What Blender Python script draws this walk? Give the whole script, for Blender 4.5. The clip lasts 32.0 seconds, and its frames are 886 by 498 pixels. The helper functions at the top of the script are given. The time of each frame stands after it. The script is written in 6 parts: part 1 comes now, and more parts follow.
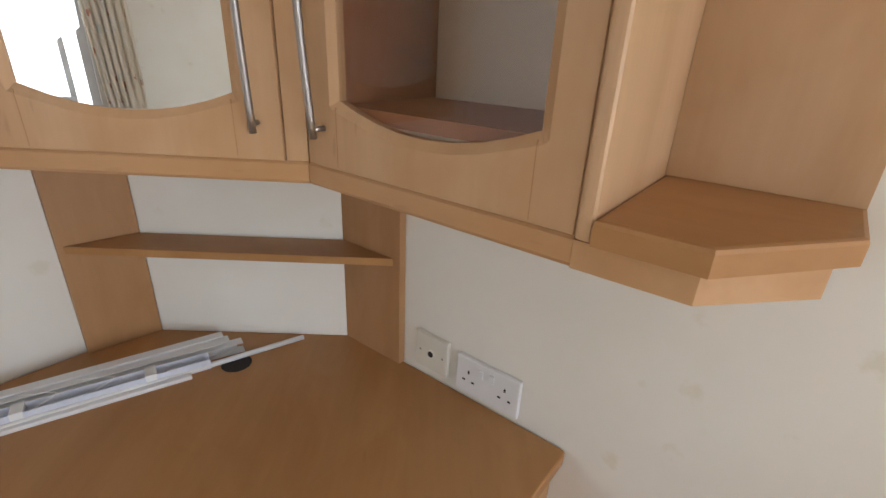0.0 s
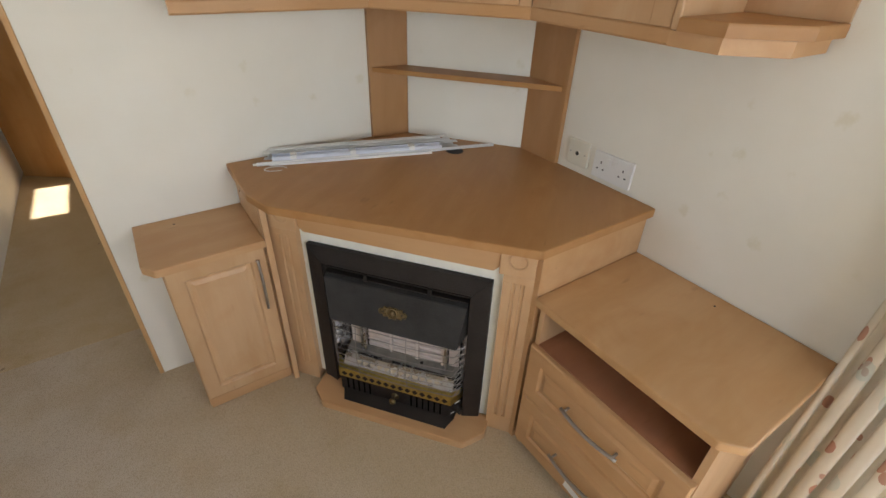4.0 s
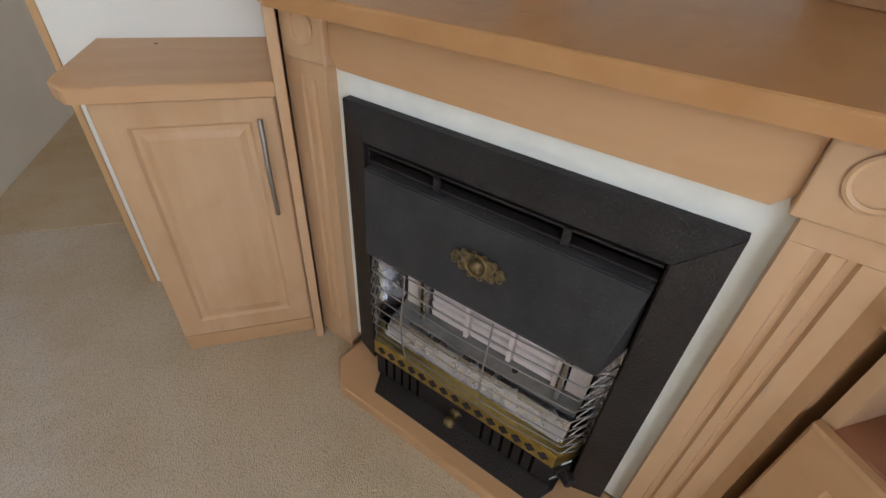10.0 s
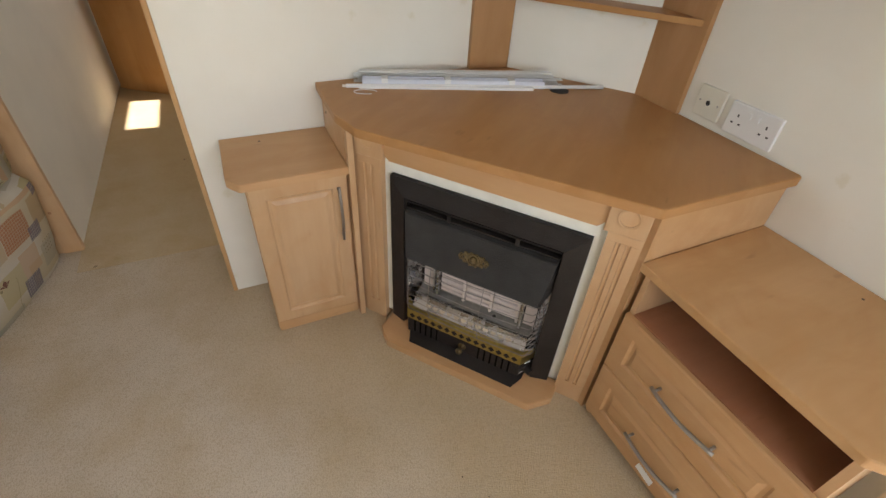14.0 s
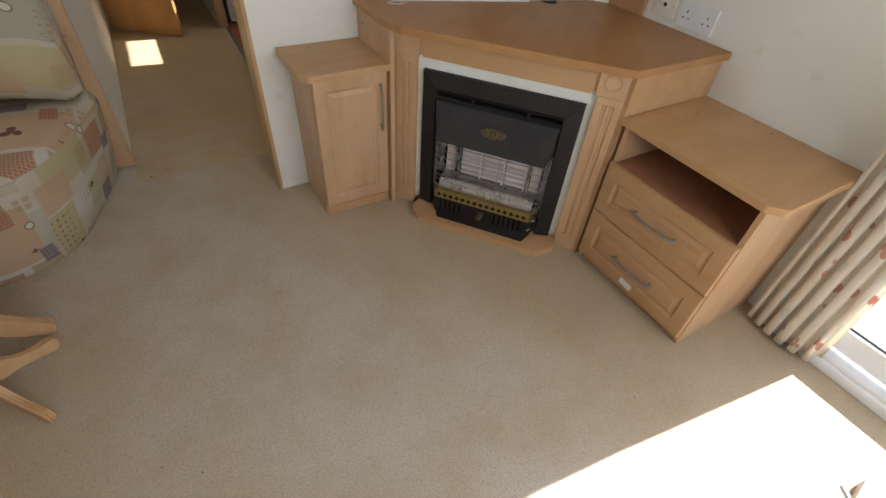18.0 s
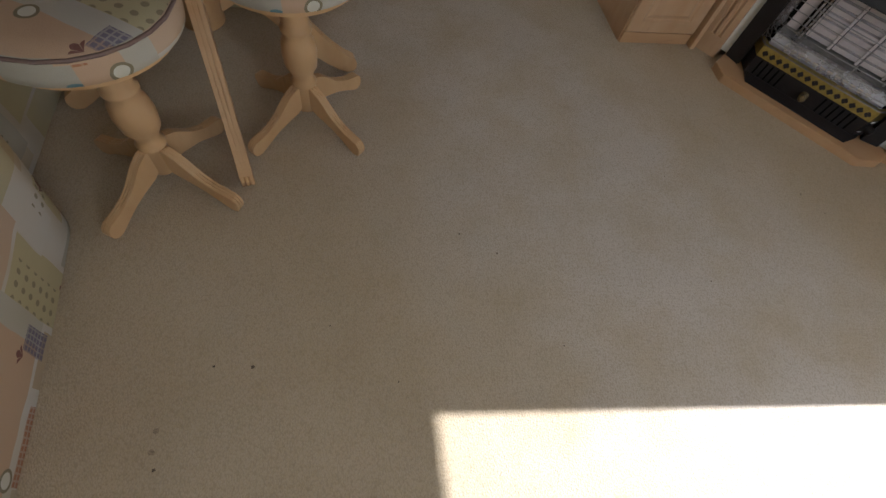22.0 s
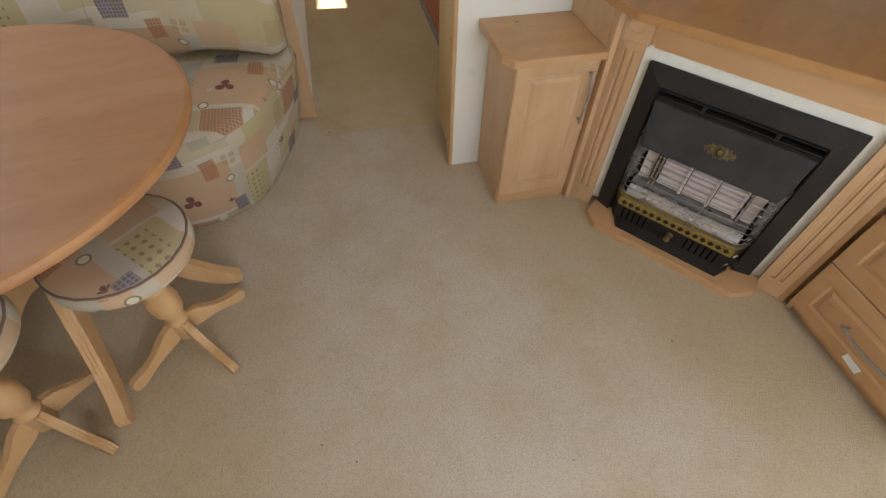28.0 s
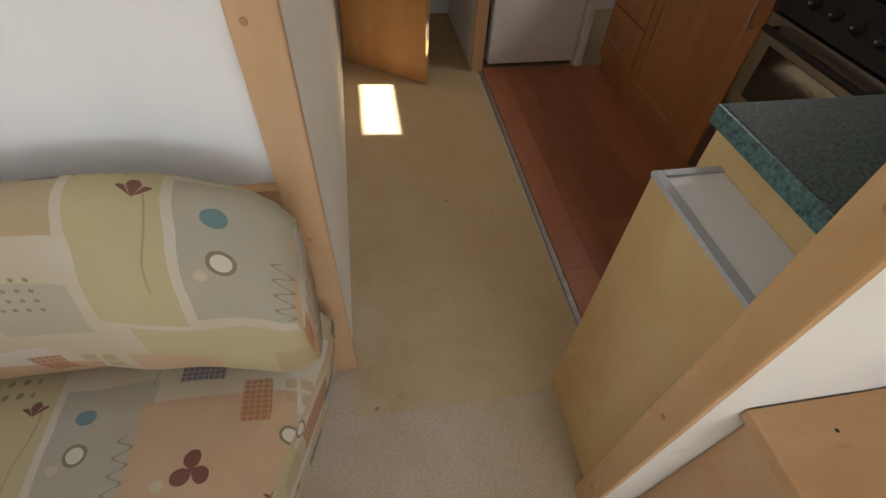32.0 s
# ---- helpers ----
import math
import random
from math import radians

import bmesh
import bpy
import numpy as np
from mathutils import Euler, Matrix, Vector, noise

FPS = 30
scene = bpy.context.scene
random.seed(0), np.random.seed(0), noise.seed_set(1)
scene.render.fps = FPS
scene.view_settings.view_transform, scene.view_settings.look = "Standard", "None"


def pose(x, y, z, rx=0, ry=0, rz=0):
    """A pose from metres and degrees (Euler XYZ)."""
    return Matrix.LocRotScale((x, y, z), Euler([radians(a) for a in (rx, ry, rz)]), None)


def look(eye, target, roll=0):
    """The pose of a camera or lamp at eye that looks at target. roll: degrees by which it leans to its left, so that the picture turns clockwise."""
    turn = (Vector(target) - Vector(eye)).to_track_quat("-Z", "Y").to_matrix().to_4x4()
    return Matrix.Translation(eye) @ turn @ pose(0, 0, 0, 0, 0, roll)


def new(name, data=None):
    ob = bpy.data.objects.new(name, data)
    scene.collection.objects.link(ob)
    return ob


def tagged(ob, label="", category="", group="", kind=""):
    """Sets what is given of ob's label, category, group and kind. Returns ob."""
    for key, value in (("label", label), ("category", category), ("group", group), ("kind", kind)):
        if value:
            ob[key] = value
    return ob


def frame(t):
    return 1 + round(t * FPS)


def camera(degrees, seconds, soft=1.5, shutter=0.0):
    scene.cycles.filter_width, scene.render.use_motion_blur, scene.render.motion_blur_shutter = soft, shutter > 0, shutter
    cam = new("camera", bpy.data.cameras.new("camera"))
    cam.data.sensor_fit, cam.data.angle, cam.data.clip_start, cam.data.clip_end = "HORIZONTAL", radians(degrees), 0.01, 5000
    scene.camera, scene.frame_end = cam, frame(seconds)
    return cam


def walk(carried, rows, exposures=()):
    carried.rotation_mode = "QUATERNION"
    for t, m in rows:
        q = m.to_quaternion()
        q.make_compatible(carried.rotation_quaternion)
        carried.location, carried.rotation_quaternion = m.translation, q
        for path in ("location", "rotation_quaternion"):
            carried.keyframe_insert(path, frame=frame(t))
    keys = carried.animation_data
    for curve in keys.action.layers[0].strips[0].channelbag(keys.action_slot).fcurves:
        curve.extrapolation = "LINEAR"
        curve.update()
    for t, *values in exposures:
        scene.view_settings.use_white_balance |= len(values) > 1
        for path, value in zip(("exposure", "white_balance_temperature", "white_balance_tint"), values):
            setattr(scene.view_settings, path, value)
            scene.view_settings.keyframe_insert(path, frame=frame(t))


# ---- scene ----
# ---- camera ----
cam = camera(88.2, 32.0)
PATH = [
    (0.0, -0.649, -1.152, 1.436, 66.91, -2.49, -51.84),
    (0.5, -0.838, -1.292, 1.380, 64.14, -2.74, -50.11),
    (1.0, -0.911, -1.440, 1.396, 60.76, -3.87, -47.16),
    (1.5, -0.942, -1.592, 1.396, 58.68, -4.05, -43.81),
    (2.0, -1.054, -1.600, 1.419, 57.73, -3.24, -40.42),
    (2.5, -1.172, -1.588, 1.406, 57.47, -2.51, -38.26),
    (3.0, -1.206, -1.597, 1.405, 57.25, -2.08, -36.73),
    (3.5, -1.204, -1.594, 1.403, 56.95, -1.64, -35.19),
    (5.5, -1.227, -1.602, 1.402, 56.00, -2.82, -30.02),
    (6.0, -1.231, -1.615, 1.413, 55.38, -3.04, -27.28),
    (6.5, -1.222, -1.636, 1.381, 55.06, -3.62, -21.75),
    (7.0, -1.298, -1.696, 1.402, 54.49, -3.55, -16.33),
    (7.5, -1.434, -1.735, 1.398, 54.20, -3.47, -15.35),
    (8.0, -1.437, -1.724, 1.395, 53.81, -3.24, -15.27),
    (8.5, -1.404, -1.726, 1.389, 53.82, -3.10, -14.91),
    (9.0, -1.266, -1.634, 1.331, 53.32, -2.93, -14.98),
    (9.5, -1.025, -1.314, 1.215, 52.64, -3.11, -15.49),
    (10.0, -0.929, -1.115, 0.890, 52.24, -3.17, -15.80),
    (10.5, -0.885, -1.059, 0.673, 51.24, -2.99, -18.33),
    (11.0, -0.898, -1.082, 0.634, 52.08, -3.68, -19.35),
    (11.5, -0.895, -1.091, 0.661, 51.78, -4.01, -20.40),
    (12.0, -0.903, -1.083, 0.663, 52.31, -3.83, -21.12),
    (12.5, -0.907, -1.091, 0.667, 52.45, -3.66, -21.15),
    (13.0, -1.001, -1.154, 0.890, 53.09, -3.76, -21.14),
    (13.5, -1.157, -1.289, 1.173, 51.70, -3.17, -23.10),
    (14.0, -1.247, -1.489, 1.305, 50.87, -3.04, -24.29),
    (14.5, -1.292, -1.718, 1.318, 50.04, -2.90, -25.43),
    (15.0, -1.442, -1.774, 1.360, 49.45, -2.95, -26.14),
    (15.5, -1.643, -1.808, 1.341, 49.69, -2.90, -26.89),
    (17.5, -1.666, -1.838, 1.316, 47.93, -3.48, -29.47),
    (18.0, -1.687, -1.831, 1.300, 46.57, -3.68, -30.05),
    (18.5, -1.708, -1.829, 1.272, 44.14, -3.64, -30.09),
    (19.0, -1.746, -1.831, 1.256, 40.68, -3.70, -29.76),
    (19.5, -1.775, -1.811, 1.245, 37.29, -4.05, -28.61),
    (20.0, -1.784, -1.804, 1.241, 34.34, -4.44, -26.74),
    (20.5, -1.817, -1.812, 1.232, 33.00, -4.88, -24.58),
    (21.0, -1.797, -1.766, 1.201, 31.83, -5.04, -21.83),
    (21.5, -1.939, -1.705, 1.127, 30.88, -7.18, -14.92),
    (22.0, -2.295, -1.679, 1.004, 29.91, -8.05, -8.35),
    (22.5, -2.456, -1.630, 0.773, 29.18, -6.52, -7.20),
    (23.0, -2.483, -1.598, 0.504, 28.00, -4.93, -6.25),
    (23.5, -2.533, -1.574, 0.383, 26.13, -7.67, -4.60),
    (24.0, -2.553, -1.564, 0.350, 24.16, -8.90, -2.36),
    (24.5, -2.527, -1.561, 0.398, 22.28, -8.07, -0.03),
    (25.0, -2.389, -1.556, 0.759, 22.53, -5.23, 1.44),
    (25.5, -2.249, -1.593, 1.191, 22.46, -3.84, -0.32),
    (27.5, -1.880, -1.718, 1.347, 37.30, -0.64, -12.71),
    (28.0, -1.801, -1.525, 1.330, 39.42, -1.00, -12.91),
    (28.5, -1.744, -1.361, 1.325, 40.88, -1.49, -12.97),
    (29.0, -1.626, -1.198, 1.343, 41.23, -1.46, -12.54),
    (29.5, -1.630, -1.053, 1.340, 41.19, -1.52, -11.02),
    (30.0, -1.766, -0.871, 1.318, 41.39, -2.16, -9.32),
    (30.5, -1.844, -0.734, 1.322, 41.48, -2.47, -8.99),
    (31.0, -1.818, -0.510, 1.304, 41.33, -2.14, -8.93),
    (31.5, -1.787, -0.334, 1.308, 41.34, -2.08, -8.89),
    (32.0, -1.846, -0.197, 1.303, 41.18, -2.22, -9.19),
]
EXPOSURES = [(0.0, 1.95, 6200, 18), (1.0, 1.8, 5750, 16), (2.0, 1.9, 6100, 16), (3.0, 1.88, 6300, 14), (7.0, 2.0, 6550, 14), (9.0, 2.0, 6550, 14), (9.9, 2.05, 5900, 14), (10.6, 2.85, 5800, 14), (12.8, 2.9, 5900, 13), (14.0, 2.1, 6550, 14), (15.0, 2.0, 6350, 14), (18.0, 1.78, 6170, 14), (19.0, 1.53, 6020, 14), (20.0, 1.31, 5970, 14), (22.0, 1.23, 5850, 14), (23.0, 1.76, 5850, 11), (25.0, 1.81, 6000, 11), (28.0, 2.11, 6320, 13), (29.5, 2.35, 6550, 15), (32.0, 2.17, 6330, 15)]
walk(cam, [(r[0], pose(*r[1:])) for r in PATH], EXPOSURES)

# ---- light ----
world = bpy.data.worlds.new("sky")
scene.world = world
world.use_nodes = True
wn = world.node_tree.nodes
sky = wn.new("ShaderNodeTexSky")
sky.sky_type = "NISHITA"
sky.sun_disc = False
SUN_WAY = Vector((-1.98, 0.208, -1.76)).normalized()
sky.sun_elevation = math.asin(-SUN_WAY.z)
sky.sun_rotation = math.atan2(-SUN_WAY.x, -SUN_WAY.y)
world.node_tree.links.new(sky.outputs[0], wn["Background"].inputs[0])
wn["Background"].inputs[1].default_value = 0.15
sun_data = bpy.data.lights.new("sun", "SUN")
sun_data.energy, sun_data.angle, sun_data.color = 5.0, radians(0.5), (1.0, 0.985, 0.965)
sun = new("sun", sun_data)
sun.matrix_world = look((6, -2, 6), Vector((6, -2, 6)) + SUN_WAY)


def window_lamp(name, eye, target, w, h, power, tint=(0.93, 0.97, 1.0)):
    data = bpy.data.lights.new(name, "AREA")
    data.shape, data.size, data.size_y, data.energy, data.color = "RECTANGLE", w, h, power, tint
    ob = new(name, data)
    ob.matrix_world = look(eye, target)
    return ob


# front lamp: main light added behind the camera, in an unseen, assumed window
window_lamp("added_light_front", (-1.05, -3.43, 1.36), (-1.05, 0, 0.9), 1.7, 0.95, 7.0)
window_lamp("sky_light_left", (-3.62, 0.02, 1.35), (0, -0.4, 0.9), 0.75, 0.85, 1.4)
window_lamp("sky_light_kitchen", (-0.01, 1.68, 1.65), (-2, 1.56, 0.9), 0.48, 0.2, 1.7, (1.0, 0.95, 0.88))


# ---- materials ----
def nodes_of(name, rough=0.5, metal=0.0):
    m = bpy.data.materials.new(name)
    m.use_nodes = True
    n, l = m.node_tree.nodes, m.node_tree.links
    b = n["Principled BSDF"]
    b.inputs["Roughness"].default_value, b.inputs["Metallic"].default_value = rough, metal
    return m, n, l, b


def coords(n, l, scale=(1, 1, 1), kind="Object", turn=(0, 0, 0)):
    tc, mp = n.new("ShaderNodeTexCoord"), n.new("ShaderNodeMapping")
    mp.inputs["Scale"].default_value = scale
    mp.inputs["Rotation"].default_value = turn
    l.new(tc.outputs[kind], mp.inputs[0])
    return mp.outputs[0]


def noise_tex(n, l, vec, scale, detail=4, rough=0.55, distort=0.0):
    t = n.new("ShaderNodeTexNoise")
    t.inputs["Scale"].default_value, t.inputs["Detail"].default_value = scale, detail
    t.inputs["Roughness"].default_value, t.inputs["Distortion"].default_value = rough, distort
    l.new(vec, t.inputs["Vector"])
    return t.outputs[0]


def ramp(n, l, fac, stops):
    r = n.new("ShaderNodeValToRGB")
    e = r.color_ramp.elements
    while len(e) < len(stops):
        e.new(0.5)
    for k, (p, c) in zip(e, stops):
        k.position, k.color = p, (*c, 1) if len(c) == 3 else c
    l.new(fac, r.inputs[0])
    return r.outputs[0]


def mix(n, l, fac, a, b, mode="MIX"):
    m = n.new("ShaderNodeMix")
    m.data_type, m.blend_type = "RGBA", mode
    for socket, value in ((m.inputs[0], fac), (m.inputs[6], a), (m.inputs[7], b)):
        if isinstance(value, (int, float)):
            socket.default_value = value
        elif isinstance(value, tuple):
            socket.default_value = (*value, 1)
        else:
            l.new(value, socket)
    return m.outputs[2]


def calc(n, l, op, a, b=0.0, c=None):
    m = n.new("ShaderNodeMath")
    m.operation = op
    for k, v in enumerate((a, b) if c is None else (a, b, c)):
        if isinstance(v, (int, float)):
            m.inputs[k].default_value = v
        else:
            l.new(v, m.inputs[k])
    return m.outputs[0]


def bump(n, l, b, height, strength=0.2, dist=0.01):
    k = n.new("ShaderNodeBump")
    k.inputs["Strength"].default_value, k.inputs["Distance"].default_value = strength, dist
    l.new(height, k.inputs["Height"])
    l.new(k.outputs[0], b.inputs["Normal"])


def wood(name, light, dark, grain=(14, 14, 1.2), rough=0.42, knots=0.12):
    """Foil-wrapped or veneered board: long soft grain, fine pores, a few cloudy patches."""
    m, n, l, b = nodes_of(name, rough)
    b.inputs["Specular IOR Level"].default_value = 0.32
    v = coords(n, l, grain)
    big = noise_tex(n, l, v, 1.0, 3, 0.5)
    fine = noise_tex(n, l, coords(n, l, tuple(g * 9 for g in grain)), 1.0, 2, 0.5)
    cloud = noise_tex(n, l, coords(n, l), 3.0, 1)
    c = ramp(n, l, big, ((0.3, dark), (0.72, light)))
    c = mix(n, l, calc(n, l, "MULTIPLY", fine, knots * 2), c, tuple(k * 0.72 for k in dark))
    c = mix(n, l, ramp(n, l, cloud, ((0.3, (0, 0, 0)), (0.9, (0.3, 0.3, 0.3)))), c, tuple(k * 0.9 for k in light))
    flame = noise_tex(n, l, coords(n, l, tuple(4.0 + g * 0.35 for g in grain)), 1.0, 3, 0.6, 0.8)
    c = mix(n, l, ramp(n, l, flame, ((0.46, (0, 0, 0)), (0.68, (0.5, 0.5, 0.5)))), c, (dark[0] * 0.92, dark[1] * 0.84, dark[2] * 0.72))
    fleck = noise_tex(n, l, coords(n, l, tuple(6.0 + g * 2.2 for g in grain)), 1.0, 1, 0.5)
    c = mix(n, l, ramp(n, l, fleck, ((0.74, (0, 0, 0)), (0.80, (0.4, 0.4, 0.4)))), c, tuple(k * 0.62 for k in dark))
    l.new(c, b.inputs["Base Color"])
    l.new(ramp(n, l, cloud, ((0.2, (rough - 0.08,) * 3), (0.8, (rough + 0.1,) * 3))), b.inputs["Roughness"])
    bump(n, l, b, fine, 0.06, 0.002)
    return m


def plain(name, colour, rough=0.5, metal=0.0, vary=0.06, scale=18, relief=0.05):
    m, n, l, b = nodes_of(name, rough, metal)
    f = noise_tex(n, l, coords(n, l), scale, 5)
    g = noise_tex(n, l, coords(n, l), scale * 9, 2)
    c = ramp(n, l, f, ((0.3, tuple(k * (1 - vary) for k in colour)), (0.7, tuple(min(1, k * (1 + vary)) for k in colour))))
    l.new(c, b.inputs["Base Color"])
    l.new(ramp(n, l, f, ((0.3, (max(0.03, rough - 0.06),) * 3), (0.7, (min(1, rough + 0.06),) * 3))), b.inputs["Roughness"])
    bump(n, l, b, g, relief, 0.002)
    return m


def hammered(name, colour, rough):
    """Dark stove enamel with a leathery hammered skin."""
    m, n, l, b = nodes_of(name, rough)
    b.inputs["Specular IOR Level"].default_value = 0.24
    v = coords(n, l)
    vor = n.new("ShaderNodeTexVoronoi")
    vor.feature = "SMOOTH_F1"
    vor.inputs["Scale"].default_value = 340
    l.new(v, vor.inputs["Vector"])
    dust = noise_tex(n, l, v, 9, 5, 0.65)
    fine = noise_tex(n, l, v, 500, 2)
    c = ramp(n, l, dust, ((0.35, tuple(k * 0.8 for k in colour)), (0.75, tuple(k * 1.5 for k in colour))))
    c = mix(n, l, ramp(n, l, fine, ((0.66, (0, 0, 0)), (0.8, (0.3, 0.3, 0.3)))), c, (0.06, 0.05, 0.038))
    l.new(c, b.inputs["Base Color"])
    bump(n, l, b, calc(n, l, "ADD", vor.outputs["Distance"], calc(n, l, "MULTIPLY", fine, 0.25)), 0.5, 0.002)
    return m


def cells(n, l, vec, w, h, off, seed):
    """Staggered cells on the plane: offset from a jittered middle (x, y) and three random numbers."""
    sep = n.new("ShaderNodeSeparateXYZ")
    l.new(vec, sep.inputs[0])
    sy = calc(n, l, "DIVIDE", sep.outputs[1], h)
    row = calc(n, l, "FLOOR", sy)
    sx = calc(n, l, "ADD", calc(n, l, "DIVIDE", sep.outputs[0], w), calc(n, l, "MULTIPLY", row, off))
    col = calc(n, l, "FLOOR", sx)
    key, white, rgb = n.new("ShaderNodeCombineXYZ"), n.new("ShaderNodeTexWhiteNoise"), n.new("ShaderNodeSeparateColor")
    l.new(col, key.inputs[0]), l.new(row, key.inputs[1])
    key.inputs[2].default_value = seed
    l.new(key.outputs[0], white.inputs["Vector"])
    l.new(white.outputs["Color"], rgb.inputs[0])
    rnd = rgb.outputs
    x = calc(n, l, "MULTIPLY", calc(n, l, "SUBTRACT", calc(n, l, "FRACT", sx), calc(n, l, "MULTIPLY_ADD", rnd[1], 0.3, 0.35)), w)
    y = calc(n, l, "MULTIPLY", calc(n, l, "SUBTRACT", calc(n, l, "FRACT", sy), calc(n, l, "MULTIPLY_ADD", rnd[2], 0.3, 0.35)), h)
    return x, y, rnd


def polar(n, l, x, y):
    rad = calc(n, l, "SQRT", calc(n, l, "ADD", calc(n, l, "MULTIPLY", x, x), calc(n, l, "MULTIPLY", y, y)))
    return rad, calc(n, l, "ARCTAN2", y, x)


def wallpaper():
    """Cream vinyl paper with faint sprigs and a soft stipple."""
    m, n, l, b = nodes_of("cream_wallpaper", 0.55)
    v = coords(n, l)
    vor = n.new("ShaderNodeTexVoronoi")
    vor.inputs["Scale"].default_value = 7.5
    vor.inputs["Randomness"].default_value = 0.75
    l.new(v, vor.inputs["Vector"])
    wob = noise_tex(n, l, v, 60, 3)
    d = calc(n, l, "ADD", vor.outputs["Distance"], calc(n, l, "MULTIPLY", wob, 0.28))
    spot = ramp(n, l, d, ((0.20, (0.5, 0.5, 0.5)), (0.29, (0, 0, 0))))
    mottle = noise_tex(n, l, v, 3.0, 4)
    base = ramp(n, l, mottle, ((0.3, (0.785, 0.757, 0.665)), (0.7, (0.84, 0.818, 0.74))))
    l.new(mix(n, l, spot, base, (0.70, 0.655, 0.50)), b.inputs["Base Color"])
    bump(n, l, b, noise_tex(n, l, v, 220, 2), 0.05, 0.002)
    return m


def carpet(name="beige_carpet", soil=(1, 1, 1)):
    """Beige looped carpet: short stretched tufts in rows, a greyer trodden lane, tan borders and brown marks."""
    m, n, l, b = nodes_of(name, 0.97)
    b.inputs["Specular IOR Level"].default_value = 0.08
    v = coords(n, l)
    vor = n.new("ShaderNodeTexVoronoi")
    vor.inputs["Scale"].default_value = 1.0
    l.new(coords(n, l, (400, 230, 230), turn=(0, 0, 0.12)), vor.inputs["Vector"])
    tuft = vor.outputs["Distance"]
    tint = n.new("ShaderNodeSeparateColor")
    l.new(vor.outputs["Color"], tint.inputs[0])
    fibre = noise_tex(n, l, v, 900, 2)
    wide = noise_tex(n, l, v, 1.7, 4, 0.55)
    soiled = noise_tex(n, l, v, 4.5, 5, 0.6)
    marks = noise_tex(n, l, v, 9.0, 6, 0.7)
    # trodden lane: distance from the line walked between the patio door and the corridor
    sep = n.new("ShaderNodeSeparateXYZ")
    l.new(v, sep.inputs[0])
    across = calc(n, l, "ABSOLUTE", calc(n, l, "ADD", calc(n, l, "MULTIPLY_ADD", sep.outputs[1], 0.35, 1.95), sep.outputs[0]))
    lane = calc(n, l, "ADD", across, calc(n, l, "MULTIPLY", calc(n, l, "SUBTRACT", wide, 0.5), 1.1))
    c = ramp(n, l, lane, ((0.25, (0.62, 0.54, 0.435)), (0.80, (0.53, 0.42, 0.27))))
    c = mix(n, l, ramp(n, l, soiled, ((0.42, (0, 0, 0)), (0.74, (0.75, 0.75, 0.75)))), c, (0.475, 0.365, 0.215))
    c = mix(n, l, ramp(n, l, marks, ((0.60, (0, 0, 0)), (0.85, (0.3, 0.3, 0.3)))), c, (0.40, 0.30, 0.17))
    c = mix(n, l, ramp(n, l, tuft, ((0.38, (0, 0, 0)), (0.80, (0.42, 0.42, 0.42)))), c, (0.30, 0.23, 0.145))
    c = mix(n, l, calc(n, l, "MULTIPLY", tint.outputs[0], 0.15), c, (0.72, 0.64, 0.53))
    c = mix(n, l, calc(n, l, "MULTIPLY", tint.outputs[1], 0.10), c, (0.42, 0.32, 0.20))
    c = mix(n, l, 1.0, c, soil, "MULTIPLY")
    l.new(c, b.inputs["Base Color"])
    bump(n, l, b, calc(n, l, "SUBTRACT", calc(n, l, "MULTIPLY", fibre, 0.3), tuft), 0.5, 0.003)
    return m


REPEAT = 0.62


